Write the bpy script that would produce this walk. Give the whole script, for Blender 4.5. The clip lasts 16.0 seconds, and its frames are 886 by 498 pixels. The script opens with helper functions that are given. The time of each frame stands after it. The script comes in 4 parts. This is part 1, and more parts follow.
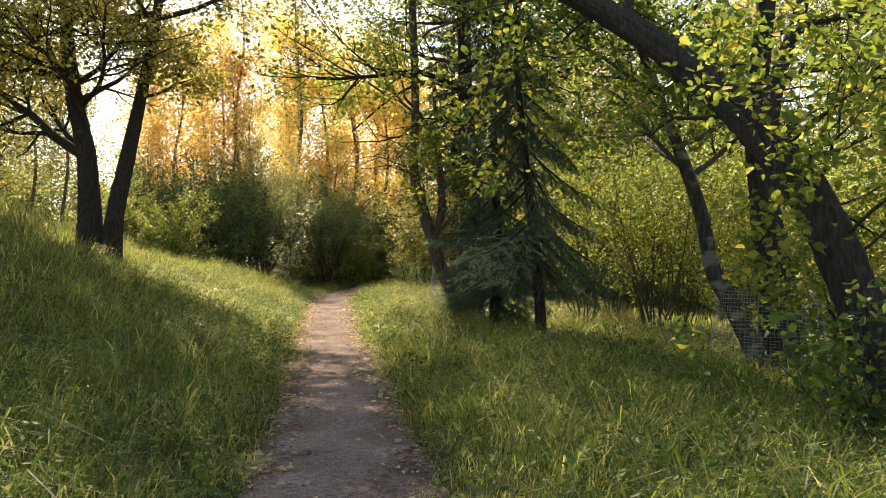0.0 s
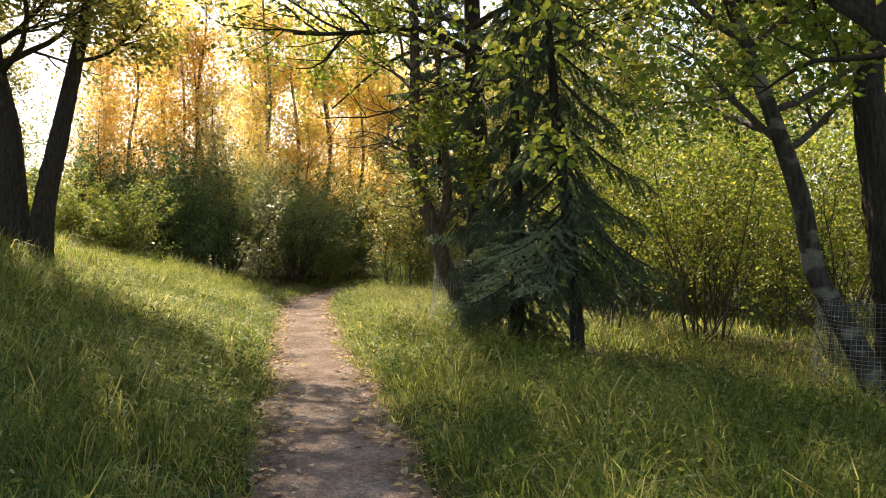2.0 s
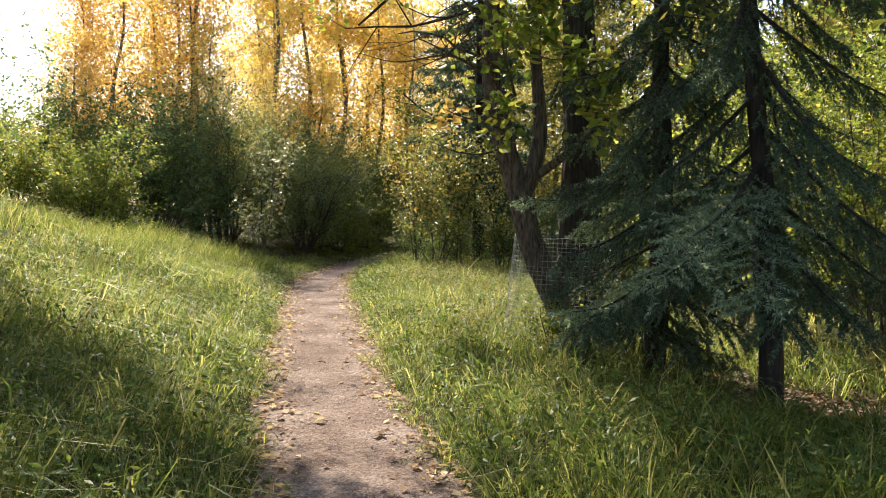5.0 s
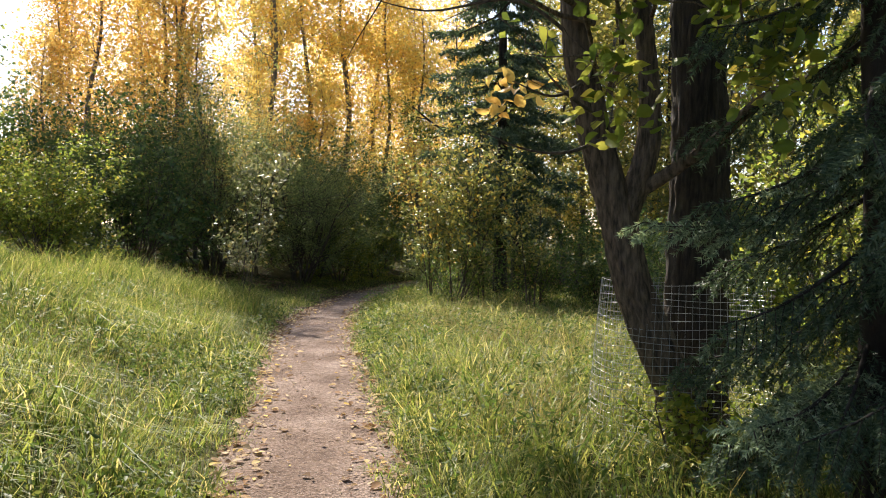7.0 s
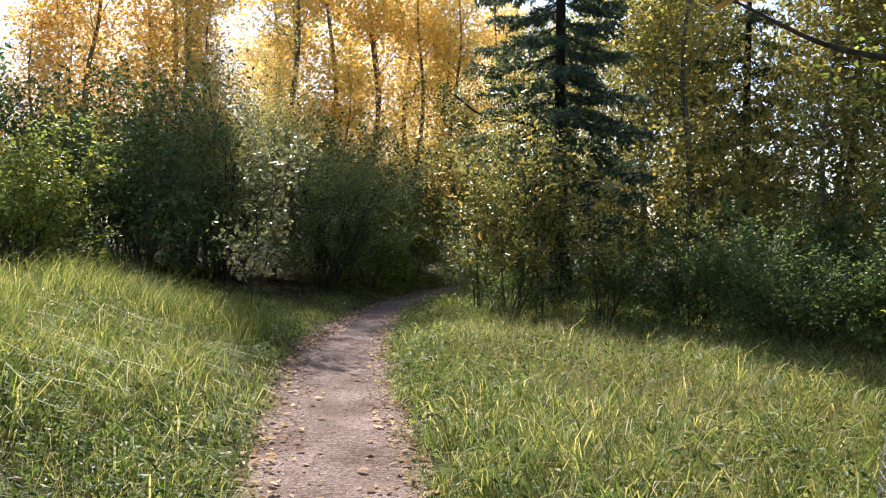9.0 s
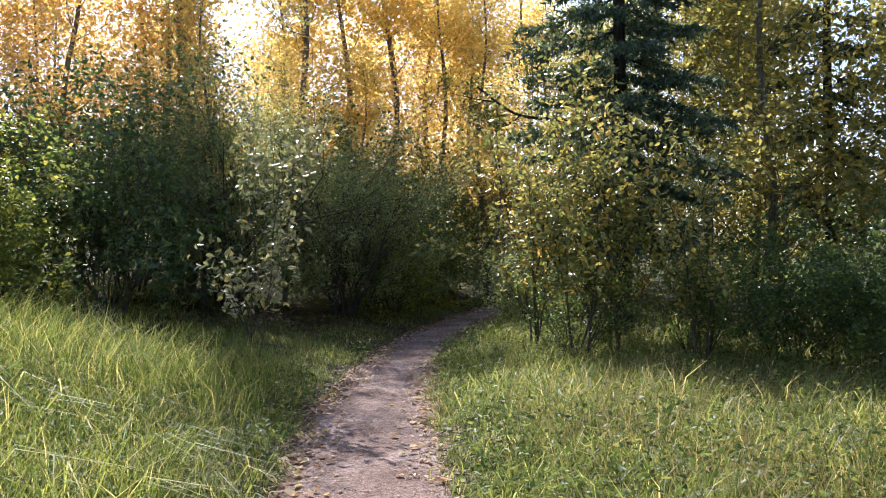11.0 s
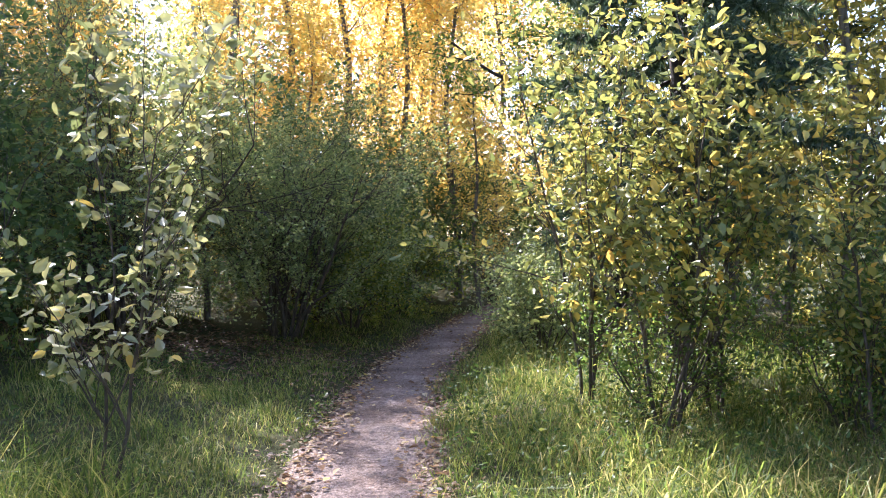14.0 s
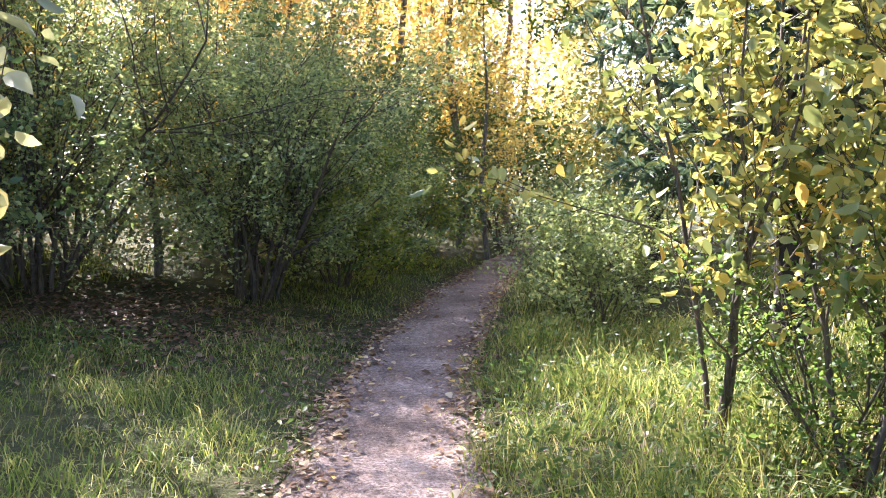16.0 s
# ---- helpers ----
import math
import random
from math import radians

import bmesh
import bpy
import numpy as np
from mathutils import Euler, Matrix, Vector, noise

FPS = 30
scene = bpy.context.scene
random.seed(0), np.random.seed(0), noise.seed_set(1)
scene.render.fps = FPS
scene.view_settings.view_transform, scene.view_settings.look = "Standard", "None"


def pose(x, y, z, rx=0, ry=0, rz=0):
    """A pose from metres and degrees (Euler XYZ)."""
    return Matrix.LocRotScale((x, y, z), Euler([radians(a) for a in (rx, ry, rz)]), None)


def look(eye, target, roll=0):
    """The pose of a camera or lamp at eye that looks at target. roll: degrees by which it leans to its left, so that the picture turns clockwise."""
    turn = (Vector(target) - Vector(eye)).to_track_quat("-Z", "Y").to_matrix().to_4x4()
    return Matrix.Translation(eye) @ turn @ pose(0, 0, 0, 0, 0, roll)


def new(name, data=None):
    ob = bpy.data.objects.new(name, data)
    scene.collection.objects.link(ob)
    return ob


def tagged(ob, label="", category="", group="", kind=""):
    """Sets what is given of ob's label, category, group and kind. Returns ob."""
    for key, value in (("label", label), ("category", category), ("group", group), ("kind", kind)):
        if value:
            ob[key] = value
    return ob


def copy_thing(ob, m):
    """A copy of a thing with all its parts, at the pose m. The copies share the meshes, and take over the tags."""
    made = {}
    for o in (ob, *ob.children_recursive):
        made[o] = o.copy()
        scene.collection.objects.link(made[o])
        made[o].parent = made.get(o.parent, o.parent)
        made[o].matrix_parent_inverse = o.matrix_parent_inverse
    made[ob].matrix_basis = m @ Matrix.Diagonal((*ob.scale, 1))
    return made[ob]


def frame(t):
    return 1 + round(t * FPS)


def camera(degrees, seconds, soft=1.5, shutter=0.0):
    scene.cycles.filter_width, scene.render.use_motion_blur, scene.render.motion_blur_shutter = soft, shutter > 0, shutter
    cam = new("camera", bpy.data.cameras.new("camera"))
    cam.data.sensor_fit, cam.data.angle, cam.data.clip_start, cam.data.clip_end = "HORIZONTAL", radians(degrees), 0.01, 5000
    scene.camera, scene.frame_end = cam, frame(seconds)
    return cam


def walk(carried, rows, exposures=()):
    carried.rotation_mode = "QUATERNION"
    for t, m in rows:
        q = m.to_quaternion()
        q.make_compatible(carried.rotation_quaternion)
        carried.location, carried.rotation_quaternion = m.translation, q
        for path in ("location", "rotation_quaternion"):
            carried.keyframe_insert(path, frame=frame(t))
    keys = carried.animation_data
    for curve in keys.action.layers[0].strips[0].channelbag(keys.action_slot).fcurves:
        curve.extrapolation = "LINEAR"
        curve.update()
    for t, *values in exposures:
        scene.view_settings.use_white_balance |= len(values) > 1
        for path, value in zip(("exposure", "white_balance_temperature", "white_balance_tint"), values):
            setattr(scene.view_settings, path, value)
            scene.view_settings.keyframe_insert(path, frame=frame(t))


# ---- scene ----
cam = camera(55.4, 16.0, soft=1.0)
METRES, EYE, TILT, LEAN, TURN = 22.4, 1.4, 0.0, 0.0, 0.0
ROWS = [
    (0.0, 0.0, 0.0, 0.0, -0.0, 0.0, -0.0),
    (0.5, -0.0062, 0.0302, 0.0003, -0.05, -0.11, -0.45),
    (1.0, -0.0116, 0.0612, -0.0004, -1.24, -0.1, -0.49),
    (1.5, -0.0174, 0.0915, 0.0006, -1.91, -0.05, 0.08),
    (2.0, -0.0244, 0.121, 0.0007, -2.19, -0.26, 0.09),
    (2.5, -0.0306, 0.1529, 0.0014, -1.52, -0.56, -0.47),
    (3.0, -0.0365, 0.1842, 0.0019, -1.28, -1.56, -0.92),
    (5.5, -0.0534, 0.3403, 0.001, -1.57, -3.03, -0.97),
    (6.0, -0.0564, 0.3729, 0.0025, -1.06, -3.65, -1.46),
    (6.5, -0.059, 0.4037, 0.0024, -1.54, -2.69, -1.62),
    (7.0, -0.0617, 0.436, 0.0033, -1.37, -0.98, -1.08),
    (7.5, -0.0651, 0.4676, 0.0039, -1.45, -0.81, -1.3),
    (8.0, -0.067, 0.5003, 0.0047, -1.1, -0.79, -1.19),
    (8.5, -0.0725, 0.5314, 0.0051, -0.27, -0.68, -1.53),
    (9.0, -0.0763, 0.5617, 0.0052, 0.43, -1.18, -1.13),
    (11.5, -0.1012, 0.7136, 0.0083, 1.22, -0.25, 0.78),
    (12.0, -0.1054, 0.7429, 0.0089, -0.71, -2.56, 1.29),
    (12.5, -0.1084, 0.774, 0.0103, -3.08, -3.22, 1.64),
    (13.0, -0.1125, 0.8049, 0.0108, -3.03, -0.72, 1.54),
    (13.5, -0.1156, 0.8378, 0.011, -3.11, 0.14, 1.8),
    (14.0, -0.1215, 0.8688, 0.0106, -2.35, -1.02, 0.76),
    (14.5, -0.123, 0.8971, 0.0093, -2.88, -2.28, 0.55),
    (15.0, -0.1263, 0.9269, 0.0071, -2.19, -2.72, 0.27),
    (15.5, -0.1285, 0.958, 0.0056, -2.81, -3.29, 0.29),
    (16.0, -0.1318, 0.9896, 0.005, -3.35, -4.64, 0.16),
]
EXPOSURES = [(0.0, 1.2, 7600, 12), (2.6, 1.2, 7500, 12), (3.0, 1.3, 6800, 12), (6.5, 1.15, 6650, 13), (8.5, 0.9, 6200, 17), (9.0, 1.0, 6000, 19), (12.0, 1.4, 5700, 23), (13.0, 1.85, 5600, 24), (14.0, 2.15, 5600, 24), (15.5, 2.35, 5850, 25), (16.0, 2.8, 5750, 25)]
walk(cam, [(t, pose(0, 0, EYE, TILT, LEAN, TURN) @ pose(METRES * x, METRES * y, METRES * z, 90 + pitch, roll, yaw)) for t, x, y, z, yaw, pitch, roll in ROWS], EXPOSURES)

# ---- sky and sun ----
SUN_AZ, SUN_EL = -20.0, 44.0
world = bpy.data.worlds.new("sky")
scene.world = world
world.use_nodes = True
sky = world.node_tree.nodes.new("ShaderNodeTexSky")
sky.sky_type, sky.sun_disc = "NISHITA", False
sky.sun_elevation, sky.sun_rotation = radians(SUN_EL), radians(SUN_AZ)
sky.air_density, sky.dust_density = 1.0, 1.2
world.node_tree.nodes["Background"].inputs["Strength"].default_value = 0.12
world.node_tree.links.new(sky.outputs[0], world.node_tree.nodes["Background"].inputs["Color"])
sun_way = Vector((math.sin(radians(SUN_AZ)) * math.cos(radians(SUN_EL)), math.cos(radians(SUN_AZ)) * math.cos(radians(SUN_EL)), math.sin(radians(SUN_EL))))
sun = new("sun", bpy.data.lights.new("sun", "SUN"))
sun.data.energy, sun.data.angle, sun.data.color = 4.7, radians(0.6), (1.0, 0.93, 0.8)
sun.matrix_world = look(tuple(sun_way * 60), (0, 0, 0))


# ---- materials ----
def nodes_of(name):
    m = bpy.data.materials.new(name)
    m.use_nodes = True
    nt = m.node_tree
    return m, nt, nt.nodes["Principled BSDF"]


def ramp(nt, source, stops, interpolation="LINEAR"):
    r = nt.nodes.new("ShaderNodeValToRGB")
    r.color_ramp.interpolation = interpolation
    while len(r.color_ramp.elements) < len(stops):
        r.color_ramp.elements.new(0.5)
    for e, (at, col) in zip(r.color_ramp.elements, stops):
        e.position, e.color = at, (*col, 1)
    nt.links.new(source, r.inputs[0])
    return r.outputs[0]


def texture(nt, scale, detail=4, stretch=(1, 1, 1), kind="ShaderNodeTexNoise"):
    co = nt.nodes.new("ShaderNodeTexCoord")
    mp = nt.nodes.new("ShaderNodeMapping")
    mp.inputs["Scale"].default_value = stretch
    n = nt.nodes.new(kind)
    n.inputs["Scale"].default_value = scale
    if kind == "ShaderNodeTexNoise":
        n.inputs["Detail"].default_value = detail
    nt.links.new(co.outputs["Object"], mp.inputs[0])
    nt.links.new(mp.outputs[0], n.inputs["Vector"])
    return n


def mix(nt, fac, a, b, mode="MIX"):
    m = nt.nodes.new("ShaderNodeMix")
    m.data_type, m.blend_type = "RGBA", mode
    for sock, v in ((m.inputs[0], fac), (m.inputs[6], a), (m.inputs[7], b)):
        if isinstance(v, (int, float)):
            sock.default_value = v
        elif isinstance(v, tuple):
            sock.default_value = (*v, 1)
        else:
            nt.links.new(v, sock)
    return m.outputs[2]


def bump(nt, height, strength, distance, target):
    b = nt.nodes.new("ShaderNodeBump")
    b.inputs["Strength"].default_value, b.inputs["Distance"].default_value = strength, distance
    nt.links.new(height, b.inputs["Height"])
    nt.links.new(b.outputs[0], target.inputs["Normal"])


def leaf_material(name, stops, through_light=0.45, rough=0.45, sheen=0.35):
    """Thin leaves: each has its own tint, and lets light through."""
    m, nt, p = nodes_of(name)
    geo = nt.nodes.new("ShaderNodeNewGeometry")
    col = ramp(nt, geo.outputs["Random Per Island"], stops)
    col = mix(nt, 0.45, col, ramp(nt, texture(nt, 2.6, 4).outputs["Fac"], [(0.35, (0.5, 0.55, 0.5)), (0.52, (0.95, 0.95, 0.95)), (0.68, (1.25, 1.2, 1.0))]), "MULTIPLY")
    nt.links.new(col, p.inputs["Base Color"])
    p.inputs["Roughness"].default_value = rough
    p.inputs["Specular IOR Level"].default_value = sheen
    tr = nt.nodes.new("ShaderNodeBsdfTranslucent")
    warm = mix(nt, 1.0, col, (1.0, 0.98, 0.62), "MULTIPLY")
    boost = nt.nodes.new("ShaderNodeHueSaturation")
    boost.inputs["Value"].default_value, boost.inputs["Saturation"].default_value = 2.0, 0.92
    nt.links.new(warm, boost.inputs["Color"])
    nt.links.new(boost.outputs[0], tr.inputs["Color"])
    ms = nt.nodes.new("ShaderNodeMixShader")
    ms.inputs[0].default_value = through_light
    nt.links.new(p.outputs[0], ms.inputs[1])
    nt.links.new(tr.outputs[0], ms.inputs[2])
    nt.links.new(ms.outputs[0], nt.nodes["Material Output"].inputs["Surface"])
    return m


def bark_material(name, dark, light, scale=9.0, depth=0.03, pale=None):
    m, nt, p = nodes_of(name)
    ridges = texture(nt, scale, 8, (1, 1, 0.17))
    fine = texture(nt, scale * 6, 5, (1, 1, 0.5))
    col = ramp(nt, ridges.outputs["Fac"], [(0.34, dark), (0.66, light)])
    col = mix(nt, 0.5, col, ramp(nt, fine.outputs["Fac"], [(0.3, (0.4, 0.4, 0.4)), (0.7, (1, 1, 1))]), "MULTIPLY")
    if pale:
        spots = texture(nt, 3.0, 4, (1, 1, 2.0))
        col = mix(nt, ramp(nt, spots.outputs["Fac"], [(0.53, (0, 0, 0)), (0.64, (0.7, 0.7, 0.7))]), col, pale)
    lichen = texture(nt, 5.0, 6)
    col = mix(nt, ramp(nt, lichen.outputs["Fac"], [(0.62, (0, 0, 0)), (0.75, (0.3, 0.3, 0.3))]), col, (0.15, 0.15, 0.1))
    nt.links.new(col, p.inputs["Base Color"])
    p.inputs["Roughness"].default_value = 0.9
    both = mix(nt, 0.3, ridges.outputs["Fac"], fine.outputs["Fac"])
    bump(nt, both, 1.0, depth, p)
    return m


M_BARK = bark_material("rough_bark", (0.045, 0.032, 0.023), (0.23, 0.165, 0.115), 42.0, 0.02)
M_BARK_DARK = bark_material("dark_bark", (0.018, 0.014, 0.011), (0.075, 0.056, 0.042), 40.0, 0.015)
M_BARK_PALE = bark_material("pale_bark", (0.022, 0.018, 0.014), (0.085, 0.07, 0.054), 24.0, 0.012, (0.26, 0.24, 0.19))
M_ASPEN = bark_material("aspen_bark", (0.09, 0.075, 0.06), (0.27, 0.235, 0.19), 20.0, 0.006)
M_TWIG = bark_material("twig_bark", (0.05, 0.038, 0.028), (0.16, 0.125, 0.09), 40.0, 0.004)
M_SPRUCE_BARK = bark_material("spruce_bark", (0.022, 0.016, 0.013), (0.075, 0.054, 0.043), 24.0, 0.01)

M_GREEN = leaf_material("green_leaves", [(0.0, (0.05, 0.1, 0.018)), (0.6, (0.1, 0.17, 0.03)), (0.9, (0.19, 0.24, 0.045)), (1.0, (0.42, 0.36, 0.06))])
M_LIME = leaf_material("light_green_leaves", [(0.0, (0.1, 0.155, 0.02)), (0.6, (0.19, 0.235, 0.034)), (0.92, (0.34, 0.33, 0.05)), (1.0, (0.52, 0.4, 0.06))])
M_DARK = leaf_material("dark_shrub_leaves", [(0.0, (0.05, 0.095, 0.032)), (0.7, (0.11, 0.165, 0.052)), (1.0, (0.24, 0.27, 0.08))], 0.42)
M_GREY = leaf_material("grey_green_leaves", [(0.0, (0.12, 0.165, 0.07)), (0.7, (0.25, 0.295, 0.12)), (1.0, (0.42, 0.43, 0.18))], 0.45)
M_OLIVE = leaf_material("olive_leaves", [(0.0, (0.14, 0.155, 0.045)), (0.5, (0.25, 0.24, 0.065)), (0.85, (0.4, 0.33, 0.08)), (1.0, (0.55, 0.4, 0.08))], 0.45)
M_GOLD = leaf_material("golden_leaves", [(0.0, (0.55, 0.36, 0.075)), (0.4, (0.62, 0.46, 0.115)), (0.85, (0.66, 0.54, 0.18)), (1.0, (0.43, 0.42, 0.12))], 0.46)
M_AMBER = leaf_material("amber_leaves", [(0.0, (0.55, 0.31, 0.07)), (0.5, (0.61, 0.4, 0.1)), (1.0, (0.64, 0.48, 0.15))], 0.46)
M_TURNING = leaf_material("turning_leaves", [(0.0, (0.13, 0.16, 0.045)), (0.42, (0.24, 0.255, 0.075)), (0.75, (0.4, 0.36, 0.1)), (0.91, (0.6, 0.46, 0.09)), (1.0, (0.58, 0.33, 0.05))], 0.28, 0.38, 0.4)
M_SILVER = leaf_material("silvery_leaves", [(0.0, (0.13, 0.16, 0.07)), (0.5, (0.28, 0.28, 0.15)), (0.9, (0.42, 0.4, 0.22)), (1.0, (0.5, 0.36, 0.08))], 0.3, 0.3, 0.6)
# Paler, bluer needles for the reaching boughs: the light on them is coloured in.
M_NEEDLE_SUNLIT = leaf_material("sunlit_spruce_needles", [(0.0, (0.1, 0.155, 0.105)), (0.55, (0.2, 0.27, 0.19)), (1.0, (0.4, 0.47, 0.36))], 0.3, 0.5, 0.3)
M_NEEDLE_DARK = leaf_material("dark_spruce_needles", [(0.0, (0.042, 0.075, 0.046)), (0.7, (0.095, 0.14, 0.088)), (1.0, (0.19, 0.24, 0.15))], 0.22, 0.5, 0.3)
M_GRASS = leaf_material("grass_blades", [(0.0, (0.045, 0.08, 0.014)), (0.4, (0.125, 0.18, 0.03)), (0.75, (0.25, 0.275, 0.055)), (1.0, (0.5, 0.42, 0.18))], 0.45, 0.5, 0.3)
M_STRAW = leaf_material("dry_grass", [(0.0, (0.15, 0.125, 0.05)), (0.6, (0.29, 0.23, 0.1)), (1.0, (0.42, 0.35, 0.18))], 0.32, 0.65, 0.2)
M_WEED = leaf_material("weed_leaves", [(0.0, (0.045, 0.085, 0.018)), (0.7, (0.1, 0.15, 0.032)), (1.0, (0.24, 0.25, 0.06))], 0.38, 0.5, 0.25)
M_FALLEN = leaf_material("fallen_leaves", [(0.0, (0.13, 0.07, 0.04)), (0.35, (0.3, 0.18, 0.1)), (0.6, (0.42, 0.3, 0.19)), (0.9, (0.56, 0.45, 0.31)), (1.0, (0.6, 0.42, 0.1))], 0.2, 0.75, 0.1)
M_FALLEN_PALE = leaf_material("pale_fallen_leaves", [(0.0, (0.3, 0.21, 0.13)), (1.0, (0.47, 0.37, 0.25))], 0.2, 0.7, 0.1)
M_FALLEN_GOLD = leaf_material("yellow_fallen_leaves", [(0.0, (0.5, 0.32, 0.06)), (1.0, (0.66, 0.48, 0.1))], 0.25, 0.5, 0.25)
M_LITTER = leaf_material("leaf_litter", [(0.0, (0.06, 0.035, 0.022)), (0.6, (0.16, 0.085, 0.05)), (1.0, (0.33, 0.2, 0.11))], 0.15, 0.6)


def earth_material(name, stops, grit, relief):
    m, nt, p = nodes_of(name)
    broad = texture(nt, 1.6, 9)
    grain = texture(nt, 55.0, 6)
    stones = texture(nt, 70.0, 0, kind="ShaderNodeTexVoronoi")
    col = ramp(nt, broad.outputs["Fac"], stops)
    col = mix(nt, 0.6, col, ramp(nt, grain.outputs["Fac"], [(0.36, (0.3, 0.28, 0.26)), (0.6, (1.15, 1.12, 1.1))]), "MULTIPLY")
    col = mix(nt, ramp(nt, stones.outputs["Distance"], [(0.12, (grit, grit, grit)), (0.28, (0, 0, 0))]), col, (0.5, 0.45, 0.41))
    if grit:
        clods = texture(nt, 19.0, 9)
        col = mix(nt, 0.6, col, ramp(nt, clods.outputs["Fac"], [(0.38, (0.6, 0.57, 0.55)), (0.5, (0.95, 0.94, 0.93)), (0.64, (1.2, 1.2, 1.2))]), "MULTIPLY")
        specks = texture(nt, 120.0, 2)
        col = mix(nt, ramp(nt, specks.outputs["Fac"], [(0.62, (0, 0, 0)), (0.7, (0.8, 0.8, 0.8))]), col, (0.09, 0.06, 0.045))
    nt.links.new(col, p.inputs["Base Color"])
    p.inputs["Roughness"].default_value = 0.95
    p.inputs["Specular IOR Level"].default_value = 0.1
    h = mix(nt, 0.5, grain.outputs["Fac"], broad.outputs["Fac"])
    bump(nt, h, 0.9, relief, p)
    return m


M_PATH = earth_material("trodden_gravel", [(0.25, (0.125, 0.086, 0.068)), (0.45, (0.255, 0.188, 0.154)), (0.6, (0.34, 0.264, 0.224)), (0.78, (0.42, 0.345, 0.305))], 0.6, 0.07)
M_SOIL = earth_material("grass_soil", [(0.3, (0.045, 0.05, 0.02)), (0.6, (0.085, 0.085, 0.035)), (0.8, (0.12, 0.1, 0.05))], 0.0, 0.04)
M_PEBBLE = earth_material("pebbles", [(0.3, (0.15, 0.12, 0.1)), (0.7, (0.32, 0.27, 0.23))], 0.0, 0.004)
M_WIRE, _nt, _p = nodes_of("galvanised_wire")
_p.inputs["Base Color"].default_value, _p.inputs["Metallic"].default_value, _p.inputs["Roughness"].default_value = (0.46, 0.47, 0.47, 1), 0.85, 0.42


# ---- mesh helpers ----
class Geo:
    """Gathers vertices, quads and triangles for one mesh."""

    def __init__(self):
        self.v, self.q, self.t, self.n = [], [], [], 0

    def add(self, v, quads=None, tris=None):
        v = np.asarray(v, dtype=np.float32).reshape(-1, 3)
        if quads is not None and len(quads):
            self.q.append(np.asarray(quads, dtype=np.int32).reshape(-1, 4) + self.n)
        if tris is not None and len(tris):
            self.t.append(np.asarray(tris, dtype=np.int32).reshape(-1, 3) + self.n)
        self.v.append(v)
        self.n += len(v)

    def mesh(self, name, material, smooth=True):
        me = bpy.data.meshes.new(name)
        v = np.concatenate(self.v) if self.v else np.zeros((0, 3), np.float32)
        q = np.concatenate(self.q) if self.q else np.zeros((0, 4), np.int32)
        t = np.concatenate(self.t) if self.t else np.zeros((0, 3), np.int32)
        me.vertices.add(len(v))
        me.vertices.foreach_set("co", v.ravel())
        me.loops.add(q.size + t.size)
        me.loops.foreach_set("vertex_index", np.concatenate([q.ravel(), t.ravel()]).astype(np.int32))
        me.polygons.add(len(q) + len(t))
        starts = np.concatenate([np.arange(len(q)) * 4, q.size + np.arange(len(t)) * 3]).astype(np.int32)
        me.polygons.foreach_set("loop_start", starts)
        me.polygons.foreach_set("use_smooth", np.full(len(q) + len(t), smooth))
        me.update(calc_edges=True)
        me.materials.append(material)
        return me


def part(name, geo, material, parent=None, label="", smooth=True):
    ob = new(name, geo.mesh(name, material, smooth))
    if parent is not None:
        ob.parent = parent
    if label:
        tagged(ob, label)
    return ob


def root(name, x, y, z, label, category, group=""):
    ob = new(name)
    ob.location = (x, y, z)
    ob.empty_display_size = 0.2
    return tagged(ob, label, category, group)


def unit(v):
    v = np.asarray(v, dtype=float)
    return v / (np.linalg.norm(v, axis=-1, keepdims=True) + 1e-9)


def spline(ctrl, n):
    """n points on a smooth line through the control points."""
    c = np.asarray(ctrl, dtype=float)
    c = np.vstack([2 * c[0] - c[1], c, 2 * c[-1] - c[-2]])
    out = []
    for s in np.linspace(0, len(c) - 3 - 1e-6, n):
        i, f = int(s), s - int(s)
        p0, p1, p2, p3 = c[i], c[i + 1], c[i + 2], c[i + 3]
        out.append(0.5 * (2 * p1 + (p2 - p0) * f + (2 * p0 - 5 * p1 + 4 * p2 - p3) * f * f + (3 * p1 - p0 - 3 * p2 + p3) * f ** 3))
    return np.array(out)


def tube(geo, pts, radii, sides=7, rough=0.0, rng=None):
    pts, radii = np.asarray(pts, dtype=float), np.asarray(radii, dtype=float)
    n = len(pts)
    tan = unit(np.gradient(pts, axis=0))
    ref = np.array([0.31, 0.94, 0.12]) if abs(tan[0][2]) > 0.6 else np.array([0.1, 0.15, 0.98])
    u = unit(np.cross(tan, ref))
    w = np.cross(tan, u)
    a = np.linspace(0, 2 * math.pi, sides, endpoint=False)
    r = np.repeat(radii[:, None], sides, 1)
    if rough and rng is not None:
        flute = 1 + rough * (np.sin(a * 3 + rng.uniform(0, 6)) * 0.6 + np.sin(a * 5 + rng.uniform(0, 6)) * 0.5)
        r = r * flute[None, :] * (1 + rng.normal(0, rough * 0.45, r.shape))
    v = pts[:, None, :] + r[..., None] * (np.cos(a)[None, :, None] * u[:, None, :] + np.sin(a)[None, :, None] * w[:, None, :])
    i, j = np.meshgrid(np.arange(n - 1), np.arange(sides), indexing="ij")
    k = (j + 1) % sides
    q = np.stack([i * sides + j, i * sides + k, (i + 1) * sides + k, (i + 1) * sides + j], -1)
    geo.add(v.reshape(-1, 3), q.reshape(-1, 4))


